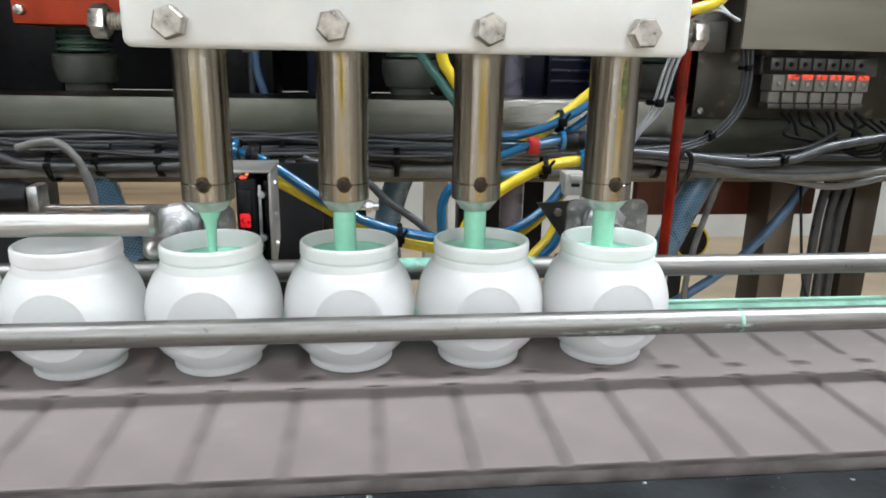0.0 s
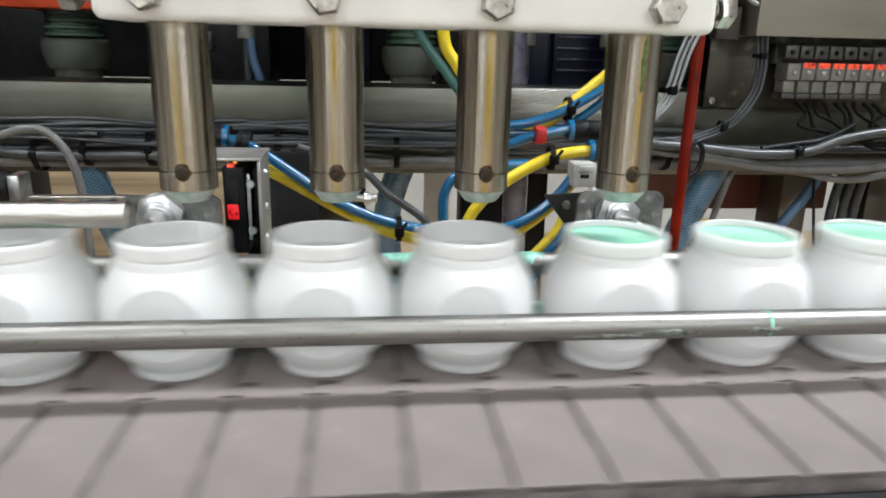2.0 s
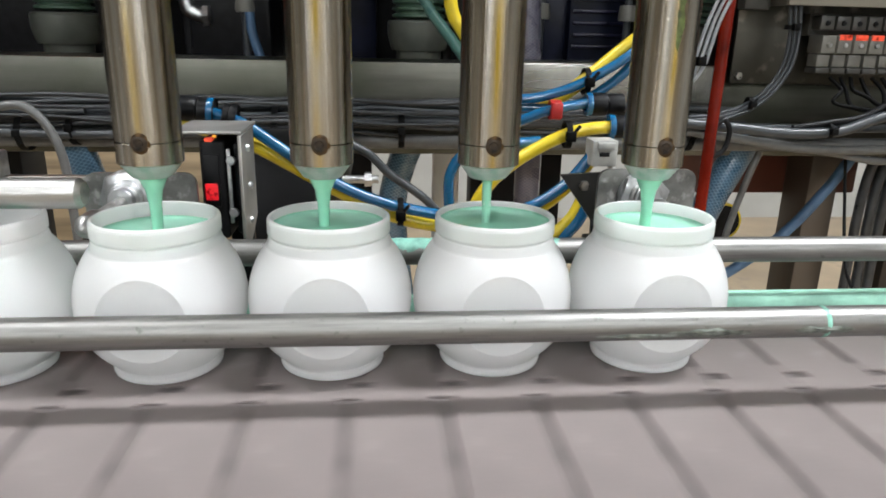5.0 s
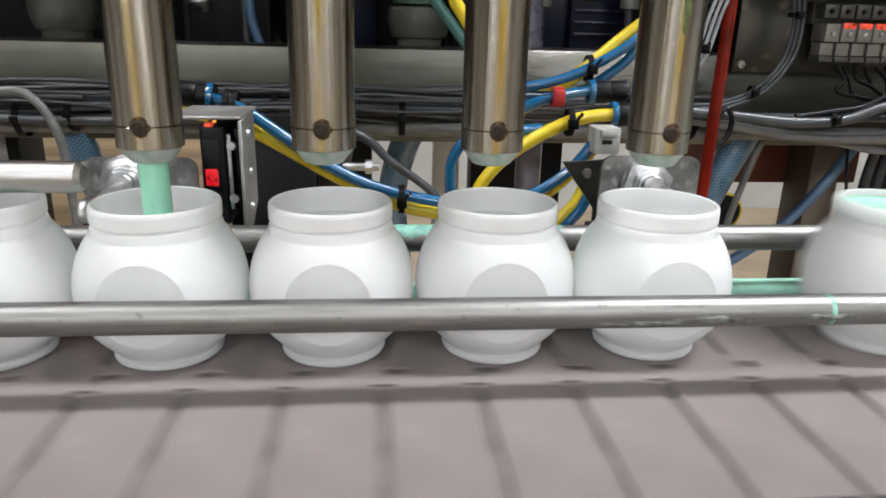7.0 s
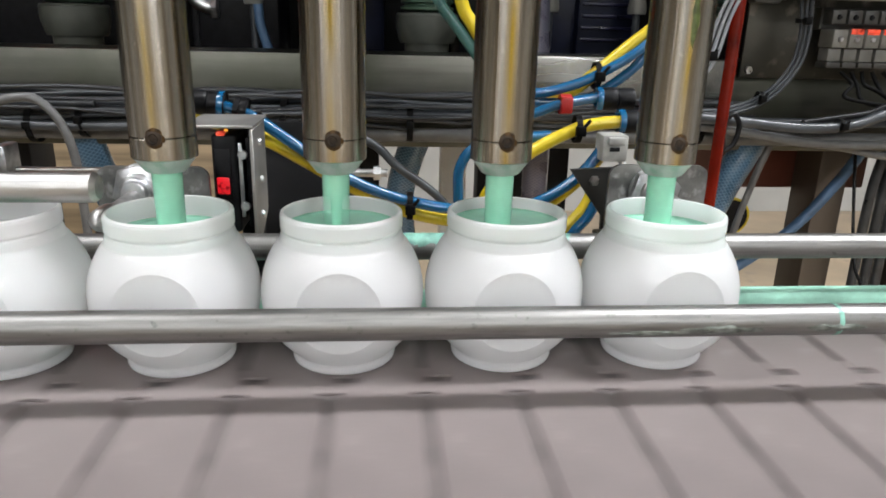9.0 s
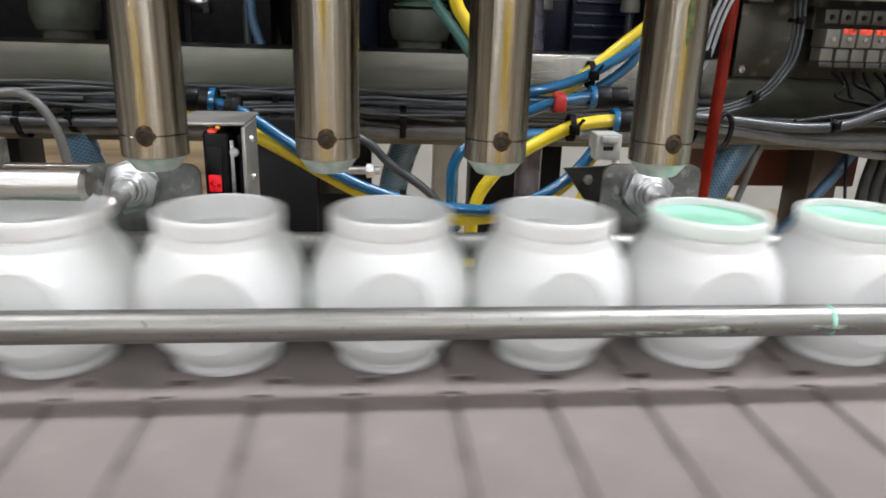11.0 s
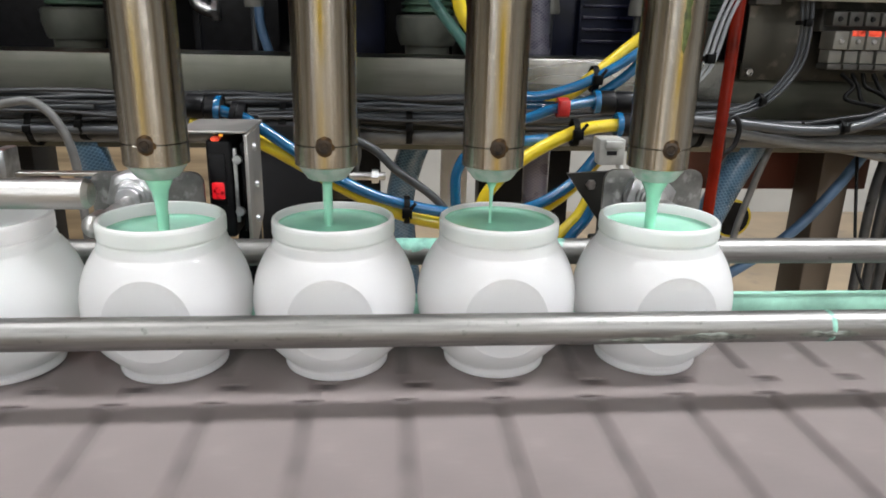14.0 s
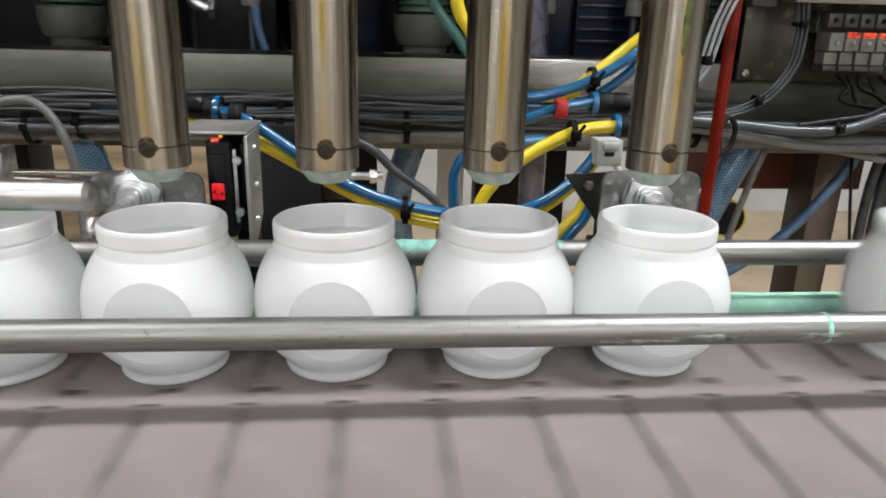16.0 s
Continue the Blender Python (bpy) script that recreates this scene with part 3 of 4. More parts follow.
# ---- nozzles ----
def smear(r, z0, z1, deg, ragged=0.6):
    """A ragged smear on a tube's front, z0 to z1."""
    bm = bmesh.new()
    rows = []
    for i in range(15):
        u = i / 14
        half = deg * math.sin(math.pi * u) ** 0.5 * (1 - ragged / 2 + ragged * noise.noise((3, u * 7, 0)))
        mid = 2 + 10 * ragged * noise.noise((9, u * 4, 0))
        rows.append([bm.verts.new((rr * math.sin(radians(a)), -rr * math.cos(radians(a)), z0 + (z1 - z0) * u)) for a, rr in
                     ((mid - half, r - 0.0002), (mid - half * 0.4, r), (mid + half * 0.4, r), (mid + half, r - 0.0002))])
    for a, b in zip(rows, rows[1:]):
        for k in range(3):
            bm.faces.new((a[k], a[k + 1], b[k + 1], b[k]))
    return bm


def nozzle(x, i):
    t = thing("filling_nozzle", "polished steel filling tube with a frosted conical tip", "nozzle", "filling nozzles", (x, 0, 0))
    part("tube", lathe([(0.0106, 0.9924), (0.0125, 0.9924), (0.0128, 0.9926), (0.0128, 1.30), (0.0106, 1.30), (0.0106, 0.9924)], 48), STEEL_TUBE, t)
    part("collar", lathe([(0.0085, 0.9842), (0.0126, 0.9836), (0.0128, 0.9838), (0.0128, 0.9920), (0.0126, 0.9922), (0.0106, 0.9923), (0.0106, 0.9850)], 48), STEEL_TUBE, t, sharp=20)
    part("tip", lathe([(0.0060, 0.9780), (0.0072, 0.9776), (0.0080, 0.9780), (0.0123, 0.9838), (0.0105, 0.9842), (0.0062, 0.9796), (0.0060, 0.9780)], 40), FROSTED, t, "frosted plastic tip with a green film")
    part("stain", smear(0.01298, 0.9884, 0.9968, 18, 0.12), STAIN, t, "brown stain round the screw")
    part("set_screw", lathe([(0, -0.0133), (0.0014, -0.0133), (0.0014, -0.0131), (0.0019, -0.0134), (0.0024, -0.0133), (0.0032, -0.0127), (0.0032, -0.0110)], 20, "y", (0, 0, 0.9925)), RUST, t, "brown stained set screw")
    return t


for i, nx in enumerate(NOZZLE_X):
    last_nozzle = nozzle(nx, i)


part("smear", smear(0.0130, 1.030, 1.0557, 8, 0.4), ALGAE, last_nozzle, "dark green dried smear")


def manifold_block():
    t = thing("nozzle_block", "white plastic clamp block bolted across the filling nozzles", "clamp block")
    part("block", box(-0.1285, 0.1355, -0.0215, 0.0215, 1.0565, 1.108, 0.004, 3), HDPE, t)
    for x, turn in ((-0.1060, 18), (-0.0350, 12), (0.0368, 25), (0.1108, 3)):
        part("bolt", hexagon(0.0132, -0.0075, "y", (x, -0.0215, 1.0672), turn), BOLT, t, "worn steel hex bolt")
    for x, sgn in ((-0.1285, -1), (0.1355, 1)):
        thread = [(0, 0)]
        for k in range(9):
            thread += [(0.0036, 0.0011 * k), (0.0042, 0.0011 * k + 0.0005)]
        out = 0.0115 if sgn < 0 else 0.0095
        part("side_screw", lathe([(r, x + sgn * h * out / 0.010) for r, h in thread] + [(0, x + sgn * (out + 0.001))], 16, "x", (0, 0, 1.068)), BOLT, t, "bright screw thread", sharp=20)
        part("side_head", hexagon(0.0138, sgn * 0.0072, "x", (x + sgn * out, 0, 1.068), 20), BOLT, t)
    for x in (-0.068, 0.070):
        part("hanger", box(x - 0.012, x + 0.012, -0.004, 0.004, 1.108, 1.62, 0.001), STEEL, t)
    part("arm", box(-0.09, 0.09, -0.02, 0.62, 1.60, 1.63, 0.003), STEEL, t)
    part("column", box(-0.05, 0.05, 0.60, 0.68, 1.10, 1.63, 0.003), STEEL_DULL, t)
    return t


manifold_block()


# ---- gates, sensor and small hardware behind the jars ----
def round_plate(x0, x1, y0, y1, z0, z1, r):
    """An upright sheet with rounded corners."""
    bm = bmesh.new()
    ring = []
    for cx, cz, a0 in ((x1 - r, z1 - r, 0), (x0 + r, z1 - r, 90), (x0 + r, z0 + r, 180), (x1 - r, z0 + r, 270)):
        for k in range(6):
            a = radians(a0 + 18 * k)
            ring.append(bm.verts.new((cx + r * math.cos(a), y0, cz + r * math.sin(a))))
    f = bm.faces.new(ring)
    up = bmesh.ops.extrude_face_region(bm, geom=[f])["geom"]
    bmesh.ops.translate(bm, vec=(0, y1 - y0, 0), verts=[v for v in up if isinstance(v, bmesh.types.BMVert)])
    bmesh.ops.recalc_face_normals(bm, faces=bm.faces[:])
    return bm


def gate(x, tip_y, left, right, top):
    """An air cylinder's nose through a bent steel plate."""
    t = thing("stop_gate", "zinc-plated stop cylinder nose on a bent steel plate", "stop gate", "stop gates", (x, 0, 0))
    part("plate", round_plate(-left, right, 0.0705, 0.073, 0.905, top, 0.006), GATE_STEEL, t, "dull steel plate with rounded corners")
    part("washer", lathe([(0, 0.0690), (0.0125, 0.0690), (0.0130, 0.0697), (0.0130, 0.0705)], 32, "y", (0, 0, 0.954)), ZINC, t)
    part("nut", hexagon(0.0240, -0.0056, "y", (0, 0.0690, 0.954), 14), ZINC, t)
    part("nose", lathe([(0, 0.0555), (0.0058, 0.0555), (0.0062, 0.0560), (0.0062, 0.0588), (0.0072, 0.0590), (0.0076, 0.0595), (0.0076, 0.0608), (0.0086, 0.0611), (0.0090, 0.0617), (0.0090, 0.0640)], 32, "y", (0, 0, 0.954)), ZINC, t)
    part("cylinder", rod((0, 0.074, 0.952), (0, 0.098, 0.952), 0.010, 24), STEEL, t)
    part("stand", box(-0.028, 0.028, 0.074, 0.080, 0.76, 0.93, 0.001), STEEL_DULL, t)
    p = part("pin", lathe([(0, tip_y), (0.0008, tip_y + 0.0002), (0.0050, tip_y + 0.0054), (0.0053, tip_y + 0.0064), (0.0053, tip_y + 0.016), (0.0036, tip_y + 0.018), (0.0036, 0.10)], 24, "y", (0, 0, 0.9525)), STEEL_ROD, t, "polished steel pin")
    return p


PIN_IN = gate(-0.1340, 0.028, 0.0225, 0.0330, 0.9650)
gate(0.1315, 0.0295, 0.0240, 0.0300, 0.9678)


def prism_x(x0, x1, outline):
    """A plate of even thickness across x with an outline in y and z."""
    bm = bmesh.new()
    f = bm.faces.new([bm.verts.new((x0, y, z)) for y, z in outline])
    up = bmesh.ops.extrude_face_region(bm, geom=[f])["geom"]
    bmesh.ops.translate(bm, vec=(x1 - x0, 0, 0), verts=[v for v in up if isinstance(v, bmesh.types.BMVert)])
    bmesh.ops.recalc_face_normals(bm, faces=bm.faces[:])
    bmesh.ops.bevel(bm, geom=bm.edges[:], offset=0.0004, segments=1, affect="EDGES")
    return bm


def sensor():
    t = thing("photo_sensor", "black photoelectric sensor with red lens on a folded steel bracket", "sensor")
    part("housing", box(-0.1025, -0.0890, 0.0850, 0.118, 0.926, 0.9795, 0.0022, 3), BLACK, t)
    part("lens", box(-0.1005, -0.0935, 0.0838, 0.0852, 0.9475, 0.9570, 0.0010), LED, t, "glowing red lens")
    part("window", box(-0.1010, -0.0925, 0.0842, 0.0852, 0.9440, 0.9720, 0.0006), BLACK, t)
    part("indicator", box(-0.0995, -0.0950, 0.0845, 0.0900, 0.9785, 0.9806, 0.0008), LED_ORANGE, t, "orange glowing indicator")
    part("amber_indicator", box(-0.0975, -0.0955, 0.0950, 0.0970, 0.9790, 0.9806, 0.0005), LED_AMBER, t)
    part("bracket_side", prism_x(-0.0815, -0.0798, ((0.080, 0.9825), (0.080, 0.922), (0.086, 0.916), (0.118, 0.932), (0.118, 0.9825))), STEEL_MATT, t, "folded stainless bracket")
    part("bracket_top", box(-0.1160, -0.0798, 0.0830, 0.128, 0.9826, 0.9845, 0.0008), STEEL_MATT, t)
    part("clip", box(-0.0885, -0.0865, 0.0842, 0.0865, 0.935, 0.975, 0.0004), ZINC, t)
    part("amplifier", box(-0.0858, -0.0824, 0.0895, 0.116, 0.928, 0.977, 0.0010), BLACK, t, "slim black amplifier block")
    for z in (0.941, 0.969):
        part("screw", lathe([(0, 0.0826), (0.0022, 0.0828), (0.0026, 0.0835), (0.0026, 0.0850)], 14, "y", (-0.0862, 0, z)), ZINC, t)
    for y, z in ((0.096, 0.974), (0.098, 0.953), (0.096, 0.934)):
        part("screw", lathe([(0, -0.0780), (0.0016, -0.0781), (0.0021, -0.0787), (0.0021, -0.0798)], 14, "x", (0, y, z)), ZINC, t)
    part("stand", box(-0.0960, -0.0830, 0.119, 0.125, 0.76, 0.9820, 0.001), DARK, t)
    return t


sensor()
tagged(part("bracket_plate", box(-0.107, -0.059, 0.258, 0.262, 0.70, 0.963, 0.001), DARK), "dark steel plate standing behind the belt", "plate")


def tri_bracket():
    """A dark folded plate with a slanting edge."""
    bm = bmesh.new()
    out = [(0.108, 0.949), (0.140, 0.951), (0.142, 0.80), (0.132, 0.80), (0.131, 0.918)]
    vs = [bm.verts.new((x, 0.150, z)) for x, z in out]
    f = bm.faces.new(vs)
    up = bmesh.ops.extrude_face_region(bm, geom=[f])["geom"]
    bmesh.ops.translate(bm, vec=(0, 0.003, 0), verts=[v for v in up if isinstance(v, bmesh.types.BMVert)])
    t = thing("corner_bracket", "dark wet steel gusset bracket behind the gate", "bracket")
    part("plate", bm, DARK_BROWN, t)
    part("bolt", hexagon(0.006, -0.003, "y", (0.124, 0.150, 0.942)), BOLT, t)


tri_bracket()

conn = thing("valve_connector", "small white plastic cable connector block", "connector", "", (0.146, 0.185, 0.957))
part("body", box(-0.009, 0.009, -0.006, 0.012, -0.008, 0.010, 0.0012), OFF_WHITE, conn)
part("slot", box(-0.004, 0.003, -0.0068, -0.006, -0.001, 0.002, 0.0003), BLACK, conn)
part("latch", box(-0.006, 0.006, -0.010, -0.006, 0.004, 0.009, 0.001), OFF_WHITE, conn)
part("lead", hose_mesh([(0.006, 0, -0.006), (0.012, 0.004, -0.02), (0.01, 0.01, -0.05), (0.008, 0.02, -0.15)], 0.0022), HDPE, conn, "white lead")

# ---- machine frame behind ----
def frame_beam():
    t = thing("machine_beam", "stainless steel box beam with water stains, along the machine", "beam")
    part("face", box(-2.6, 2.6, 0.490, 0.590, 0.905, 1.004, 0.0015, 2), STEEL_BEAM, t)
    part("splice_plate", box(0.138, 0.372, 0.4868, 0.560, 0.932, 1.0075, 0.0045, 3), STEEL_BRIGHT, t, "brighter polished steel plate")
    for x in (-2.2, -1.1, 0.590, 0.722, 1.9):
        part("leg", box(x - 0.021, x + 0.021, 0.592, 0.652, 0.0, 0.985, 0.003), LEG_STEEL, t, "square steel leg, coloured dark brown for its shade")
    return t


frame_beam()
tagged(part("conduit", rod((-2.5, 0.468, 0.922), (2.5, 0.468, 0.922), 0.0078, 20), CABLE_LIGHT), "pale grey round conduit along the beam", "conduit")


# ---- cable runs on the beam ----
def cable_run(seed, x0, x1, y, z, amp, r, mat, droop=0.0):
    rnd = random.Random(seed)
    k = max(4, int((x1 - x0) / 0.11))
    pts = []
    for i in range(k + 1):
        u = i / k
        pts.append((x0 + (x1 - x0) * u, y + rnd.uniform(-0.5, 0.5) * amp, z + rnd.uniform(-1, 1) * amp - droop * math.sin(math.pi * u)))
    return hose("cable", pts, r, mat, "grey sheathed control cable tied along the beam", "cable", "cables on the beam")


for i in range(7):
    cable_run(10 + i, -1.9, 0.30 + 0.05 * (i % 3), 0.468 - 0.004 * (i % 2), 0.937 + 0.0042 * i, 0.0042, (0.0034, 0.0042, 0.0030)[i % 3], CABLE_DARK if i in (1, 2, 4, 6) else CABLE)
cable_run(31, -1.9, 0.62, 0.455, 0.944, 0.003, 0.0048, CABLE)
cable_run(32, -0.06, 0.10, 0.452, 0.956, 0.004, 0.0022, CABLE)
cable_run(33, 0.13, 0.33, 0.450, 0.950, 0.004, 0.0026, CABLE)
for i in range(6):
    cable_run(40 + i, -1.4 + 0.08 * i, 0.02 + 0.05 * i, 0.449 - 0.003 * (i % 3), 0.935 + 0.0062 * i, 0.0062, 0.0019 + 0.0004 * (i % 2), (CABLE_DARK, CABLE, CABLE_DARK)[i % 3])
for x, z in ((-0.366, 0.931), (-0.316, 0.937), (-0.250, 0.937), (-0.115, 0.938), (0.015, 0.936), (0.33, 0.935)):
    cable_tie((x, 0.463, z), 0.019, (random.uniform(-0.006, 0.006), 0, -0.010))

hose("cable", flat([(-0.62, 0.99), (-0.45, 0.972), (-0.40, 0.955), (-0.30, 0.953)], 0.448), 0.0035, CABLE, "grey sheathed control cable hanging off the beam", "cable", "cables on the beam")
hose("cable", flat([(-0.60, 0.965), (-0.43, 0.945), (-0.38, 0.932), (-0.25, 0.931), (-0.1, 0.935)], 0.446), 0.0048, CABLE, "grey sheathed control cable hanging off the beam", "cable", "cables on the beam")
hose("cable", flat([(-0.375, 0.956), (-0.355, 0.962), (-0.335, 0.962), (-0.318, 0.946), (-0.307, 0.917), (-0.304, 0.87), (-0.306, 0.80), (-0.33, 0.70)], 0.40), 0.0042, CABLE_LIGHT, "pale grey cable looping down", "cable")
hose("cable", flat([(0.272, 0.953), (0.354, 0.947), (0.425, 0.941), (0.481, 0.944), (0.530, 0.960), (0.62, 0.975)], 0.42), 0.0056, CABLE, "grey sheathed cable bending up towards the valves", "cable")
hose("cable", flat([(0.26, 0.948), (0.370, 0.934), (0.441, 0.924), (0.521, 0.922), (0.606, 0.929), (0.75, 0.95)], 0.43), 0.0050, CABLE_LIGHT, "shiny grey cable sagging along the beam", "cable")
hose("cable", flat([(0.40, 0.930), (0.491, 0.917), (0.552, 0.908), (0.616, 0.919), (0.75, 0.96)], 0.44), 0.0042, CABLE_LIGHT, "grey cable sagging under the beam", "cable")
hose("cable", flat([(0.430, 0.946), (0.470, 0.952), (0.505, 0.958), (0.538, 0.975)], 0.425), 0.0034, BLACK, "black cable tail at the valve wires", "cable")
for k in range(3):
    hose("wire", flat([(0.412 + 0.004 * k, 1.11), (0.413 + 0.004 * k, 1.074), (0.418 + 0.003 * k, 1.036), (0.413 + 0.003 * k, 1.003), (0.389 + 0.002 * k, 0.974 - 0.002 * k), (0.348, 0.958 - 0.003 * k), (0.29, 0.953 - 0.003 * k)], 0.438 - 0.003 * k),
         0.0019, CABLE, "thin grey signal wire", "wire", "signal wires")
    hose("wire", flat([(0.205 + 0.006 * k, 0.965), (0.222 + 0.004 * k, 0.990), (0.236 + 0.006 * k, 1.012), (0.246 + 0.006 * k, 1.050), (0.262 + 0.006 * k, 1.085), (0.285, 1.098 + 0.004 * k), (0.31, 1.09)], 0.26 + 0.003 * k),
         0.0014, WIRE_PALE, "thin pale signal wire", "wire", "signal wires")
cable_tie((0.416, 0.434, 1.048), 0.006, (0.004, 0, 0.004), "z")
cable_tie((0.382, 0.434, 0.970), 0.006)
cable_tie((0.240, 0.262, 1.018), 0.007, (0.003, 0, 0.005), "z")
cable_tie((0.468, 0.42, 0.944), 0.0065)
tagged(part("cable_tie", hose_mesh(flat([(0.330, 0.915), (0.346, 0.925), (0.350, 0.945), (0.342, 0.956), (0.334, 0.945), (0.336, 0.92)], 0.405), 0.0028), BLACK), "black nylon tie looped loosely round two cables", "cable tie", "cable ties on the machine")

# ---- air hoses ----
H = 0.0047
hose("air_hose", flat([(-0.140, 0.973), (-0.116, 0.967), (-0.094, 0.959), (-0.072, 0.947), (-0.037, 0.927), (-0.002, 0.910), (0.030, 0.902), (0.055, 0.901), (0.090, 0.906), (0.112, 0.918), (0.131, 0.935), (0.143, 0.950)], 0.20), H, YELLOW, "yellow plastic air hose sagging behind the nozzles", "hose", "air hoses")
hose("air_hose", flat([(-0.129, 0.984), (-0.111, 0.979), (-0.097, 0.973), (-0.075, 0.958), (-0.049, 0.940), (-0.022, 0.926), (0.006, 0.917), (0.039, 0.911), (0.070, 0.910), (0.100, 0.918), (0.126, 0.936), (0.146, 0.962)], 0.193), H * 0.86, BLUE, "glossy blue air hose sagging behind the nozzles", "hose", "air hoses")
hose("air_hose", flat([(0.058, 0.86), (0.060, 0.905), (0.073, 0.930), (0.097, 0.950), (0.125, 0.965), (0.143, 0.970), (0.162, 0.972)], 0.215), H, YELLOW, "yellow plastic air hose rising to a fitting", "hose", "air hoses")
hose("air_hose", flat([(0.048, 0.86), (0.043, 0.918), (0.045, 0.938), (0.056, 0.951), (0.084, 0.957), (0.11, 0.960)], 0.222), H * 0.86, BLUE, "glossy blue air hose bent upward", "hose", "air hoses")
hose("air_hose", flat([(0.095, 0.860), (0.108, 0.886), (0.118, 0.898), (0.130, 0.912), (0.138, 0.93)], 0.190), H * 0.9, YELLOW, "yellow plastic air hose dropping behind the belt", "hose", "air hoses")
hose("air_hose", flat([(0.103, 0.855), (0.114, 0.880), (0.125, 0.898), (0.134, 0.910), (0.144, 0.935)], 0.186), H * 0.86, BLUE, "glossy blue air hose dropping behind the belt", "hose", "air hoses")
hose("air_hose", flat([(0.070, 0.990), (0.102, 0.985), (0.128, 0.989), (0.148, 1.003), (0.173, 1.024), (0.205, 1.050), (0.222, 1.072), (0.242, 1.091)], 0.25) + [(0.285, 0.262, 1.104), (0.325, 0.320, 1.116), (0.370, 0.395, 1.128), (0.420, 0.455, 1.14), (0.46, 0.46, 1.15)], H * 1.05, YELLOW, "yellow plastic air hose climbing past the red rod", "hose", "air hoses")
hose("air_hose", flat([(0.060, 0.995), (0.099, 0.989), (0.125, 0.994), (0.149, 1.004), (0.178, 1.022), (0.200, 1.045), (0.22, 1.08)], 0.240), H * 0.8, BLUE, "glossy blue air hose beside the yellow one", "hose", "air hoses")
hose("air_hose", flat([(0.070, 0.985), (0.104, 0.982), (0.137, 0.983), (0.158, 0.994), (0.179, 1.011), (0.190, 1.03), (0.20, 1.06)], 0.245), H * 0.8, BLUE, "glossy blue air hose beside the yellow one", "hose", "air hoses")
hose("air_hose", flat([(0.060, 0.962), (0.099, 0.974), (0.118, 0.981), (0.148, 0.987)], 0.235), H * 0.86, BLUE, "glossy blue air hose into a push fitting", "hose", "air hoses")
hose("air_hose", flat([(0.045, 1.12), (0.049, 1.058), (0.059, 1.037), (0.075, 1.016), (0.10, 0.995)], 0.30), H * 1.15, YELLOW, "yellow plastic air hose from above", "hose", "air hoses")
hose("air_hose", flat([(0.005, 1.10), (0.031, 1.055), (0.049, 1.032), (0.073, 1.003), (0.10, 0.985)], 0.302), H, TEAL, "dirty green air hose from above", "hose", "air hoses")
hose("air_hose", flat([(-0.080, 0.960), (-0.024, 0.939), (0.000, 0.918), (0.034, 0.893), (0.06, 0.86)], 0.31), H * 0.8, CABLE, "grey hose slanting down under the beam", "hose", "air hoses")
for x, y, z in ((-0.097, 0.196, 0.968), (0.006, 0.196, 0.913), (0.128, 0.215, 0.966), (0.148, 0.246, 1.002)):
    cable_tie((x, y, z), 0.0088, (0.006, 0, 0.008))


def push_fitting(x, y, z, l, collar, turn=0.0):
    t = thing("push_fitting", "black push-in air fitting with a coloured collar", "fitting", "air fittings", (x, y, z))
    t.rotation_euler = (0, radians(turn), 0)
    part("body", lathe([(0, 0), (0.0078, 0), (0.0085, 0.001), (0.0085, l * 0.45), (0.0073, l * 0.5), (0.0083, l * 0.56), (0.0083, l), (0, l)], 24, "x"), BLACK, t)
    part("collar", lathe([(0.0055, -0.004), (0.0086, -0.004), (0.0090, -0.003), (0.0090, 0.0)], 24, "x"), collar, t)
    return t


push_fitting(0.150, 0.235, 0.986, 0.024, BLUE)
push_fitting(0.162, 0.215, 0.972, 0.020, BLUE)
push_fitting(-0.118, 0.196, 0.982, -0.022, BLUE, 6)
push_fitting(-0.104, 0.196, 0.978, -0.008, BLACK, 12)
red_clip = thing("hose_clip", "red plastic tube clip on the blue hose", "clip", "", (0.122, 0.232, 0.982))
part("ring", lathe([(0.0048, -0.004), (0.0074, -0.004), (0.0074, 0.004), (0.0048, 0.004), (0.0048, -0.004)], 20, "x"), RED, red_clip)
part("tab", box(-0.0042, 0.0042, -0.0085, -0.003, -0.006, 0.006, 0.001), RED, red_clip)

stud_t = thing("stud", "steel stud bolt with a nut on a bracket under the beam", "bolt", "", (-0.015, 0.30, 0.915))
part("shank", rod((-0.025, 0, 0), (0.006, 0, 0), 0.0035, 14), ZINC, stud_t)
part("nut", hexagon(0.011, 0.006, "x", (-0.006, 0, 0)), ZINC, stud_t)
part("plate", box(-0.045, -0.022, -0.002, 0.20, -0.02, 0.03, 0.001), STEEL_DULL, stud_t)

# ---- product hoses under the beam ----
hose("product_hose", flat([(0.424, 0.925), (0.412, 0.903), (0.394, 0.866), (0.375, 0.820), (0.352, 0.765), (0.31, 0.66), (0.26, 0.5)], 0.50), 0.0180, BRAID_BLUE, "blue braided product hose running down", "hose", "product hoses")
hose("product_hose", flat([(-0.345, 0.940), (-0.335, 0.912), (-0.323, 0.868), (-0.304, 0.820), (-0.29, 0.76), (-0.27, 0.6)], 0.50), 0.0180, BRAID_BLUE, "blue braided product hose running down", "hose", "product hoses")
hose("product_hose", flat([(0.055, 0.99), (0.036, 0.911), (0.022, 0.874), (0.010, 0.828), (0.010, 0.78), (0.03, 0.6)], 0.62), 0.0190, BRAID_BLUE, "blue braided product hose running down", "hose", "product hoses")
hose("product_hose", flat([(0.615, 0.92), (0.592, 0.878), (0.571, 0.846), (0.527, 0.792), (0.464, 0.742), (0.36, 0.68), (0.24, 0.63)], 0.56), 0.0070, BLUE_MATT, "thin blue hose swinging down under the beam", "hose", "product hoses")
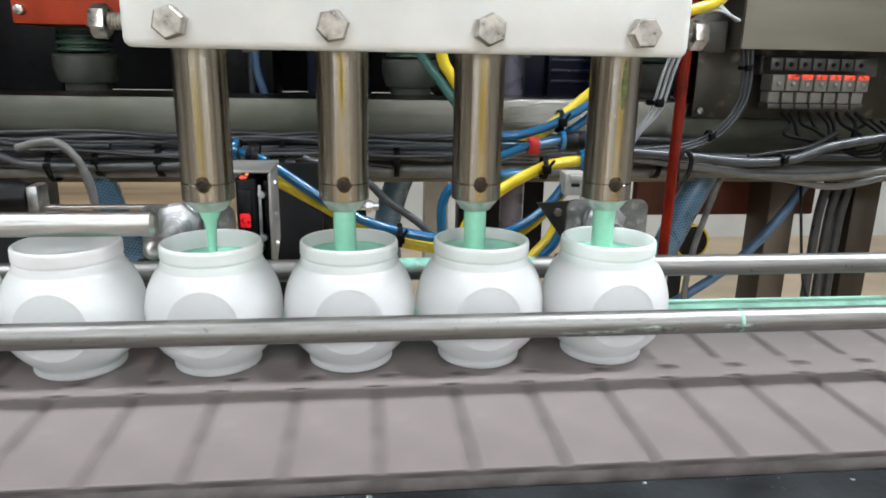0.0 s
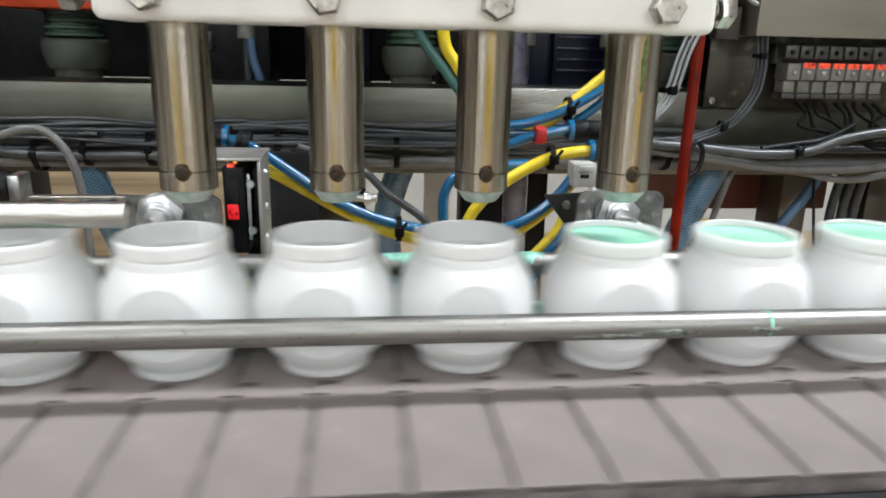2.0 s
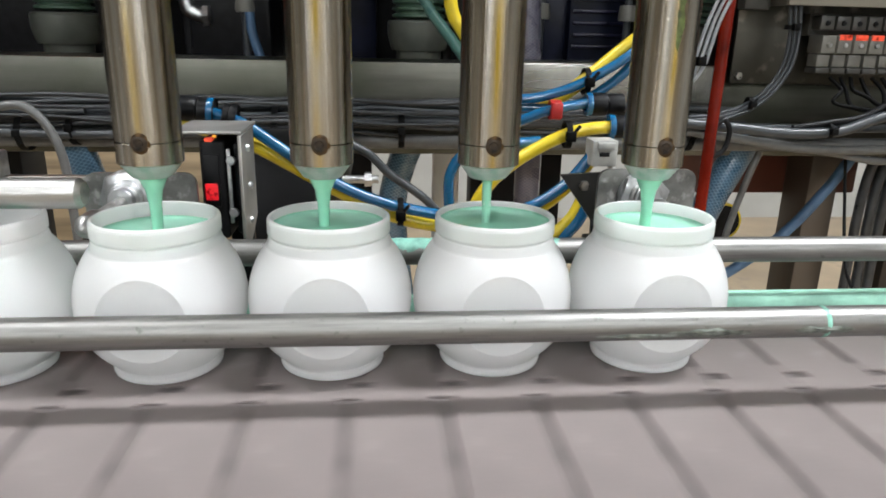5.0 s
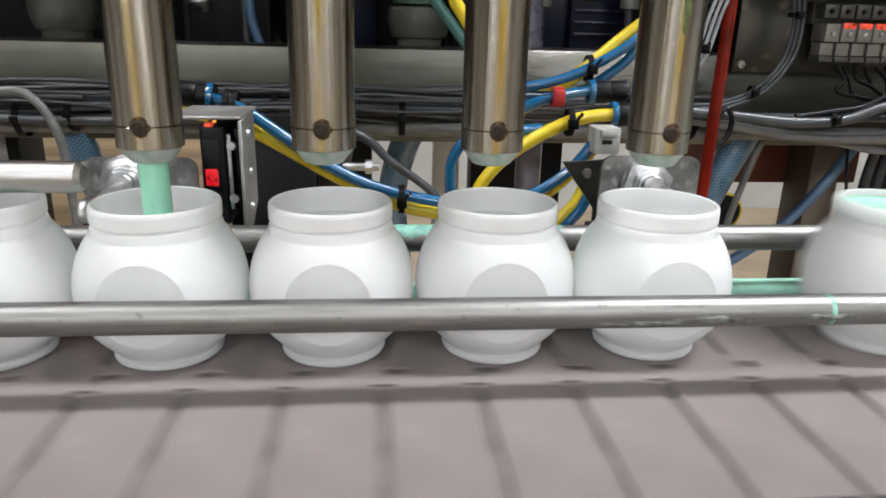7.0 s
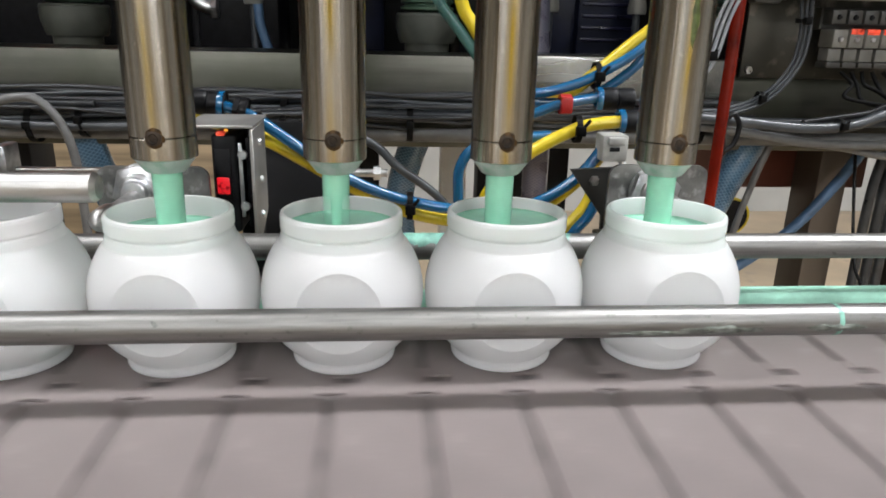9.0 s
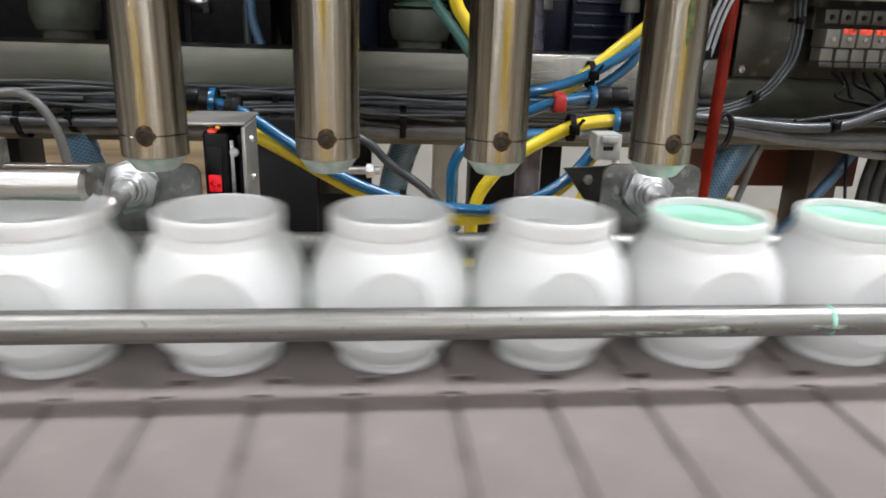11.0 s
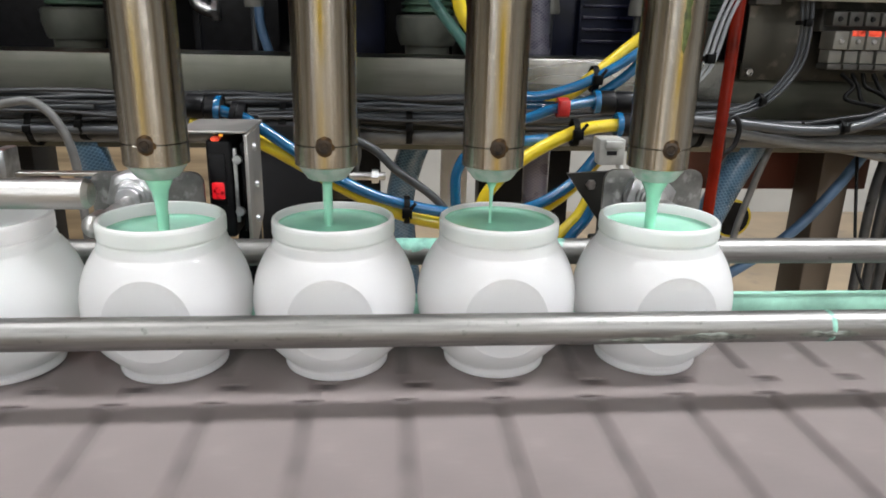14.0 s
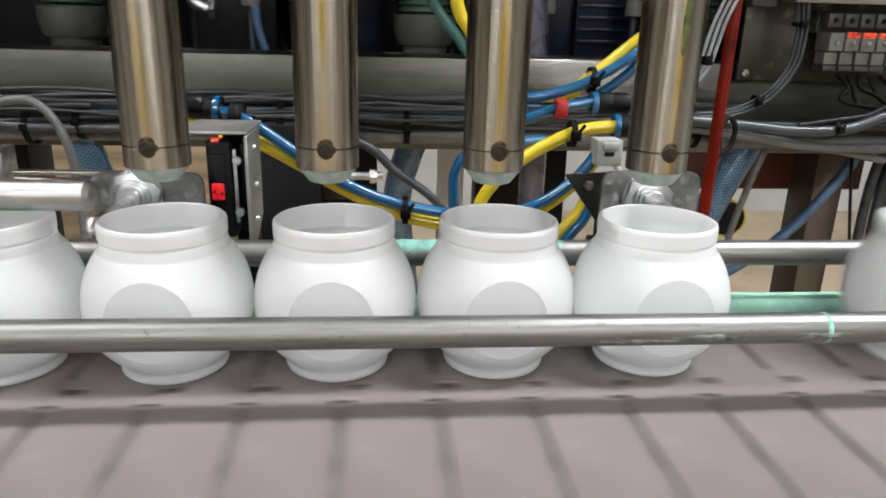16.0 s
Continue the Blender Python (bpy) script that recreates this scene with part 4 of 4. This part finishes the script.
hose("product_hose", flat([(0.172, 1.20), (0.176, 1.056), (0.180, 1.007), (0.187, 0.911), (0.188, 0.818), (0.19, 0.6)], 0.615), 0.0170, BRAID_GREY, "violet-grey braided hose hanging behind the beam", "hose", "product hoses")
hose("product_hose", flat([(-0.172, 1.055), (-0.170, 1.03), (-0.160, 0.995)], 0.675), 0.006, BLUE_MATT, "thin dark blue hose behind the beam", "hose", "product hoses")
hose("cable", flat([(0.425, 0.92), (0.41, 0.87), (0.395, 0.80), (0.39, 0.7)], 0.47), 0.004, CABLE_LIGHT, "pale grey cable hanging down", "cable")
for x in (0.640, 0.657, 0.674):
    hose("cable", flat([(x + 0.02, 0.93), (x, 0.87), (x - 0.005, 0.78), (x, 0.6), (x + 0.02, 0.4)], 0.575), 0.0065, CABLE, "dark grey cable strapped to the machine leg", "cable", "leg cables")

red_rod = thing("red_rod", "upright round rod painted oxide red", "rod", "", (0.309, 0.36, 0))
part("bar", rod((0.002, 0, 1.25), (-0.004, 0, 0.60), 0.0057, 20), RED_ROD, red_rod)
part("foot", box(-0.03, 0.02, -0.02, 0.02, 0.0, 0.60, 0.003), DARK, red_rod)


# ---- valve bank and cover ----
def valve_bank():
    t = thing("valve_manifold", "pale grey pneumatic valve bank with red indicator lamps", "valve bank")
    part("rail", box(0.452, 0.603, 0.462, 0.476, 1.040, 1.063, 0.001), VALVE_DARK, t)
    for k in range(7):
        x = 0.4615 + 0.0177 * k
        part("valve", box(x - 0.0080, x + 0.0080, 0.436, 0.462, 1.0225, 1.041, 0.0015), VALVE, t)
        part("plug", box(x - 0.0072, x + 0.0072, 0.442, 0.460, 1.0085, 1.022, 0.001), VALVE, t)
        part("foot", box(x - 0.0078, x + 0.0078, 0.440, 0.461, 1.002, 1.0080, 0.0008), VALVE_DARK, t)
        part("button", lathe([(0, 0.4335), (0.0018, 0.4337), (0.0025, 0.4345), (0.0025, 0.4362)], 14, "y", (x, 0, 1.031)), ZINC, t)
        part("coil", box(x - 0.0078, x + 0.0078, 0.444, 0.461, 1.0460, 1.0605, 0.0012), VALVE_DARK, t)
        part("port", lathe([(0, 0.4425), (0.0022, 0.4425), (0.0030, 0.4440)], 12, "y", (x, 0, 1.053)), BLACK, t)
        if k:
            part("lamp", box(x - 0.0070, x + 0.0070, 0.4352, 0.4385, 1.0360, 1.0418, 0.001), LED_ORANGE, t, "glowing red indicator lamp")
    return t


valve_bank()
tagged(part("back_plate", box(0.380, 0.640, 0.478, 0.482, 0.988, 1.12, 0.001), STEEL_DULL), "stained steel mounting plate for the valves", "plate")
tagged(part("plate_screw", hexagon(0.008, -0.004, "y", (0.388, 0.478, 0.996)), BOLT), "small hex screw in the mounting plate", "screw")
cover = thing("valve_cover", "brushed steel sheet cover over the valves", "cover")
part("front", box(0.404, 0.90, 0.425, 0.428, 1.069, 1.30, 0.001), COVER_STEEL, cover)
part("end", box(0.404, 0.407, 0.429, 0.478, 1.069, 1.30, 0.0008), COVER_STEEL, cover)
part("terminal", box(0.372, 0.400, 0.452, 0.470, 1.065, 1.10, 0.002), VALVE_DARK, cover, "grey terminal block")
for k in range(9):
    rnd = random.Random(70 + k)
    x = 0.476 + 0.012 * k
    pts = [(x, 0.448, 0.998), (x + rnd.uniform(0, 0.012), 0.440, 0.985), (x + rnd.uniform(-0.01, 0.03), 0.432, 0.970 + rnd.uniform(-0.004, 0.008)), (0.553 + rnd.uniform(-0.02, 0.02), 0.430, 0.956 + rnd.uniform(-0.004, 0.006)), (0.535, 0.428, 0.960 + rnd.uniform(-0.004, 0.004))]
    hose("wire", pts, 0.0021, TIE, "thin black valve wire", "wire", "valve wires")
for k in range(3):
    hose("wire", flat([(0.57 + 0.01 * k, 0.99), (0.595 + 0.006 * k, 0.975), (0.60, 0.958 - 0.004 * k), (0.57, 0.953 - 0.003 * k), (0.54, 0.958)], 0.432 - 0.004 * k), 0.0015, TIE, "thin black valve wire", "wire", "valve wires")

# ---- machinery behind the beam ----
def pump_cap(x, name_label):
    """A threaded plastic cap with a narrower green-filled outlet."""
    t = thing("pump_outlet", name_label, "pump outlet", "pump outlets", (x, 0.66, 0))
    prof = []
    for k in range(6):
        z = 1.051 + 0.0085 * k
        prof += [(0.029, z), (0.034, z + 0.002), (0.034, z + 0.005), (0.029, z + 0.007)]
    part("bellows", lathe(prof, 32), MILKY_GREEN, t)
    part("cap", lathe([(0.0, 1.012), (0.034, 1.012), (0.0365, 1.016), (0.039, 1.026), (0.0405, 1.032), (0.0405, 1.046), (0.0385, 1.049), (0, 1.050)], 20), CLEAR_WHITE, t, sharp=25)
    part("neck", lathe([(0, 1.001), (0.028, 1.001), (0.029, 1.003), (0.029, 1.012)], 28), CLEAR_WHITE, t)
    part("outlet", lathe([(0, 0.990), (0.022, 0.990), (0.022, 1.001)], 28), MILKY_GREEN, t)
    return t


for x in (-0.392, 0.044, 0.40):
    pump_cap(x, "milky plastic pump outlet stained green inside")

orange = thing("pump_housing", "orange-red painted pump housing with screws", "pump housing")
part("body", box(-0.448, -0.320, 0.59, 0.72, 1.0830, 1.30, 0.004), ORANGE, orange)
for x in (-0.437, -0.335):
    part("screw", lathe([(0, 0.583), (0.006, 0.584), (0.007, 0.590)], 16, "y", (x, 0, 1.100)), BOLT, orange)

machine = thing("machine_cabinet", "dark enclosed machine body behind the beam", "machine")
part("back", box(-2.4, 2.4, 0.92, 0.97, 0.99, 1.75, 0.004), DARK, machine)
part("deck", box(-2.4, 2.4, 0.592, 0.92, 0.982, 0.989), DECK, machine, "brown stained deck plate")
for x, w, y, h, m in ((-0.53, 0.10, 0.80, 0.20, BLACK), (-0.21, 0.11, 0.74, 0.16, BLACK), (-0.06, 0.10, 0.78, 0.19, NAVY), (0.13, 0.07, 0.76, 0.20, BLACK), (0.27, 0.10, 0.76, 0.13, NAVY), (0.60, 0.14, 0.76, 0.20, DARK), (0.86, 0.12, 0.74, 0.16, BLACK)):
    part("drive_box", box(x - w / 2, x + w / 2, y, y + 0.12, 0.990, 0.990 + h, 0.006), m, machine)
# Slab and sides out of view, added to block lamp light from behind.
part("shade_roof", box(-2.4, 2.4, 0.33, 0.97, 1.66, 1.70, 0.004), DARK, machine, "unseen dark slab added to keep light off the machine")
for x in (-2.38, 2.34):
    part("side", box(x, x + 0.04, 0.33, 0.92, 0.99, 1.66, 0.004), DARK, machine)
for x in (-0.18, 0.21, 0.33):
    part("stem", rod((x, 0.69, 0.990), (x, 0.69, 1.16), 0.005, 12), CABLE, machine)
    part("knob", lathe([(0, 1.055), (0.012, 1.055), (0.013, 1.06), (0.011, 1.075), (0, 1.076)], 16, "z", (x, 0.69, 0)), VALVE, machine)

elbow = thing("steel_elbow", "bright steel pipe elbow inside the dark machine", "pipe elbow", "", (-0.26, 0.74, 1.05))
part("bend", hose_mesh([(0.018, 0, 0), (0.004, 0, 0.004), (-0.006, 0, 0.02), (-0.006, 0, 0.11)], 0.010), ZINC, elbow)
part("nut", hexagon(0.026, 0.009, "x", (0.016, 0, 0)), ZINC, elbow)
part("lead", hose_mesh([(-0.006, 0.01, 0.05), (0.02, -0.01, 0.03), (0.04, -0.01, 0.045), (0.07, 0.0, 0.03)], 0.0035), PURPLE, elbow, "violet cable")
part("bracket", box(-0.014, 0.002, 0.008, 0.06, -0.058, 0.11, 0.002), DARK, elbow)
louvre = thing("louvre_box", "navy blue louvred control box in the machine", "control box", "", (0.308, 0.74, 0.0))
part("case", box(-0.045, 0.045, 0.0, 0.05, 0.990, 1.20, 0.003), NAVY, louvre)
for k in range(8):
    part("slat", box(-0.040, 0.040, -0.005, 0.001, 1.018 + 0.016 * k, 1.022 + 0.016 * k, 0.001), VIOLET, louvre)

# ---- low things under the beam ----
tagged(part("floor_panel", box(0.40, 0.70, 0.680, 0.700, 0.818, 0.980, 0.003), BROWN), "red-brown machine panel under the beam", "panel")
tagged(part("tan_board", box(-2.0, -0.27, 1.60, 1.63, 0.0, 0.93, 0.003), TAN), "tan wooden board standing behind the machine", "board")
reel = thing("cable_reel", "black reel with a yellow rim under the machine", "reel", "", (0.470, 0.64, 0.79))
part("drum", lathe([(0, -0.02), (0.024, -0.02), (0.024, 0.02), (0, 0.02)], 28, "y"), BLACK, reel)
part("rim", lathe([(0.024, -0.021), (0.027, -0.020), (0.027, -0.014), (0.024, -0.013)], 28, "y"), YELLOW, reel)
part("stand", box(-0.01, 0.01, 0.021, 0.03, -0.79, 0.02, 0.001), DARK, reel)
tagged(part("upright", box(0.078, 0.118, 0.80, 0.84, 0.0, 0.985, 0.003), HDPE), "cream painted upright under the machine", "upright")
tagged(part("dark_upright", box(-0.115, -0.02, 0.86, 0.90, 0.0, 0.98, 0.003), DARK), "dark machine leg under the beam", "leg")
tagged(part("dark_upright", box(0.15, 0.31, 0.9, 0.95, 0.0, 0.98, 0.003), DARK), "dark machine leg under the beam", "leg")
tagged(part("dark_upright", box(-0.62, -0.54, 0.80, 0.88, 0.0, 0.98, 0.003), DARK), "dark machine leg under the beam", "leg")

motor = thing("gear_knob", "black rounded motor housing with a steel clamp", "motor", "", (-0.345, 0.30, 0.925))
part("body", lathe([(0, -0.03), (0.012, -0.029), (0.017, -0.024), (0.0175, 0.02), (0.013, 0.028), (0, 0.03)], 28, "x", (-0.005, 0, 0)), BLACK, motor)
part("clamp", box(0.024, 0.034, -0.012, 0.012, -0.016, 0.012, 0.002), ZINC, motor)
part("bar", rod((0.0, 0, -0.012), (0.09, 0.01, -0.020), 0.0035, 12), ZINC, motor)
part("stand", box(-0.02, 0.01, 0.0, 0.02, -0.925, -0.015, 0.002), DARK, motor)

bar = thing("steel_flat", "bright steel flat bar on a post behind the belt", "bar")
part("flat", box(-0.70, -0.190, 0.300, 0.308, 0.9135, 0.9168, 0.0008), STEEL, bar)
part("post", box(-0.69, -0.66, 0.301, 0.307, 0.0, 0.9134, 0.001), STEEL_DULL, bar)

red_plug = thing("red_plug", "small red cable plug hanging in the gap", "plug", "", (0.60, 0.50, 0.70))
part("body", rod((0, 0, -0.010), (0.004, 0, 0.012), 0.009, 14), RED, red_plug)
part("lead", hose_mesh([(0.004, 0, 0.01), (-0.006, 0, 0.03), (-0.012, 0.02, 0.07), (-0.01, 0.06, 0.2)], 0.002), BLACK, red_plug)


# ---- gel streams ----
def streams():
    made = []
    for x in NOZZLE_X:
        t = thing("gel_stream", "thick column of mint green gel pouring from a nozzle", "gel stream", "gel streams", (x, 0, 0.982))
        part("column", lathe([(0, -0.052), (0.0050, -0.052), (0.0056, -0.045), (0.0058, -0.02), (0.0060, -0.0042), (0.0057, -0.003), (0.0057, 0.0050), (0, 0.0050)], 24), GEL, t)
        u = thing("gel_thread", "thin funnel-shaped thread of mint green gel", "gel stream", "gel streams", (x, 0, 0.982))
        part("thread", lathe([(0, -0.052), (0.0018, -0.052), (0.0021, -0.03), (0.0025, -0.016), (0.0034, -0.010), (0.0050, -0.0065), (0.0060, -0.0042), (0.0057, -0.003), (0.0057, 0.0050), (0, 0.0050)], 24), GEL, u)
        h = thing("gel_drip", "hair-thin last drip of mint green gel", "gel stream", "gel streams", (x, 0, 0.982))
        part("drip", lathe([(0, -0.052), (0.0007, -0.052), (0.0007, -0.014), (0.0010, -0.009), (0.0022, -0.006), (0.0045, -0.004), (0.0050, 0), (0, 0)], 12), GEL, h)
        made.append((t, u, h))
    return made


STREAMS = streams()

# ---- belt and jars, the repeated pieces ----
chain = thing("conveyor_belt", "grey-brown plastic slat chain with narrow gaps, running", "conveyor belt")
slat_me, hinge_me = link_meshes()
for k in range(121):
    ob = new("link", slat_me)
    ob.parent = chain
    ob.location = (0.0228 + LINK * (k - 102), 0, 0)
    under = new("hinge", hinge_me)
    under.parent = ob
chain.location = (0, 0, BELT)

SLOT = 0.1107
OPEN = (1.012, 5.425, 9.872, 14.328)
LAG = (0.0, -0.03, -0.055, 0.0)   # of the filling in each round
SPEED = 0.207
RUN = 4 * PITCH / SPEED
first_jar = make_jar()
JARS = [first_jar] + [copy_thing(first_jar, pose(0, 0, BELT)) for _ in range(23)]


def jar_rows(n):
    batch = n // 4
    x = SLOT - PITCH * n
    rows = [(0.0, x)]
    for b, t0 in enumerate(OPEN):
        if b < batch:
            rows += [(t0 - 0.03, x), (t0 + 0.03, x + 0.03 * SPEED)]
            rows += [(t0 + RUN - 0.05, x + 4 * PITCH - 0.06 * SPEED), (t0 + RUN + 0.03, x + 4 * PITCH)]
            x += 4 * PITCH
        else:
            rows += [(t0 - 0.03, x), (t0 + 0.03, x + 0.03 * SPEED)]
            x += SPEED * (16.0 - t0)
            break
    rows.append((16.0, x))
    return rows


# fill level of a jar, seconds from its release and height of the gel
LEVEL = ((-2.95, 0.020), (-2.2, 0.040), (-1.8, 0.0520), (-1.3, 0.0556), (-0.95, 0.0572), (-0.45, 0.0604), (-0.10, 0.0625))
# for each nozzle: when the thick column and the thread run, seconds from the release
THICK = (((-2.90, -2.66), (-2.15, -1.45), (-0.98, -0.42)),
         ((-2.38, -1.93), (-1.10, -0.78)),
         ((-2.44, -2.10), (-1.18, -0.74)),
         ((-2.40, -1.72), (-1.12, -0.62)))
THREAD = ((-2.86, -0.10), (-2.34, -0.30), (-2.40, -0.36), (-2.44, -0.08))

DRIP = (0.06, 0.05, -0.20, 0.04)


def slide_rows(spans, x, up, down, drop=0.07):
    """Rows of a piece that comes down out of its nozzle for each span and goes back up in it."""
    keys = []
    for a, b in spans:
        keys += [(a, up), (a + drop, down), (b - 0.06, down), (b, up)]
    def level(t):
        z = up
        for (t0, z0), (t1, z1) in zip(keys, keys[1:]):
            if t0 <= t <= t1:
                z = z0 + (z1 - z0) * (t - t0) / (t1 - t0)
        return z
    out = [(0.0, level(0.0))] + [(t, z) for t, z in keys if 0.02 < t < 15.98] + [(16.0, level(16.0))]
    return [(t, pose(x, 0, z)) for t, z in out]


def straight(ob):
    """Runs evenly between its rows, as a belt and a queue do."""
    keys = ob.animation_data
    for c in keys.action.layers[0].strips[0].channelbag(keys.action_slot).fcurves:
        for k in c.keyframe_points:
            k.interpolation = "LINEAR"


def motions():
    v = 0.1971
    walk(chain, [(t, pose(v * t, 0, BELT)) for t in (0.0, 8.0, 16.0)])
    straight(chain)
    for n, j in enumerate(JARS):
        walk(j, [(t, pose(x, 0, BELT)) for t, x in jar_rows(n)])
        straight(j)
        gel = [c for c in j.children if c.name.startswith("gel_fill")][0]
        b = n // 4
        if b < 4:
            rows = [(t + OPEN[b], z) for t, z in LEVEL]
            late = (0.0, -0.25, -0.25, 0.2)[n % 4]
            full = 0.0012 * (n % 4 == 1)
            rows = [(t + late, z + full) for t, z in rows]
            z0 = rows[0][1]
            if rows[0][0] < 0:
                z0 = float(np.interp(0.0, [t for t, z in rows], [z for t, z in rows]))
            rows = [(0.0, z0)] + [(t, z) for t, z in rows if t > 0.02] + [(16.0, rows[-1][1])]
        else:
            rows = [(0.0, 0.020), (16.0, 0.020)]
        walk(gel, [(t, pose(0, 0, z)) for t, z in rows])
        straight(gel)
    # the stop pin stands out between two jars while the queue waits, and draws back to let a batch pass
    rows = [(0.0, -0.020)]
    for t0 in OPEN:
        rows += [(t0 - 0.06, -0.020), (t0 + 0.04, 0.0)]
        if t0 + RUN + 0.02 < 16.0:
            rows += [(t0 + RUN - 0.10, 0.0), (t0 + RUN, -0.020)]
    rows.append((16.0, rows[-1][1]))
    walk(PIN_IN, [(t, pose(0, y, 0)) for t, y in rows])
    straight(PIN_IN)
    for i, (thick, thread, drip) in enumerate(STREAMS):
        x = NOZZLE_X[i]
        col = [(t0 + d + a, t0 + d + b) for t0, d in zip(OPEN, LAG) for a, b in THICK[i]]
        thr = [(t0 + d + THREAD[i][0], t0 + d + THREAD[i][1]) for t0, d in zip(OPEN, LAG)]
        walk(thick, slide_rows(col, x, 1.036, 0.982))
        walk(thread, slide_rows(thr, x, 1.036, 0.982))
        walk(drip, slide_rows([(t0 + d - 0.45, t0 + d + DRIP[i]) for t0, d in zip(OPEN, LAG)], x, 1.036, 0.982))
        straight(thick)
        straight(thread)
        straight(drip)


motions()
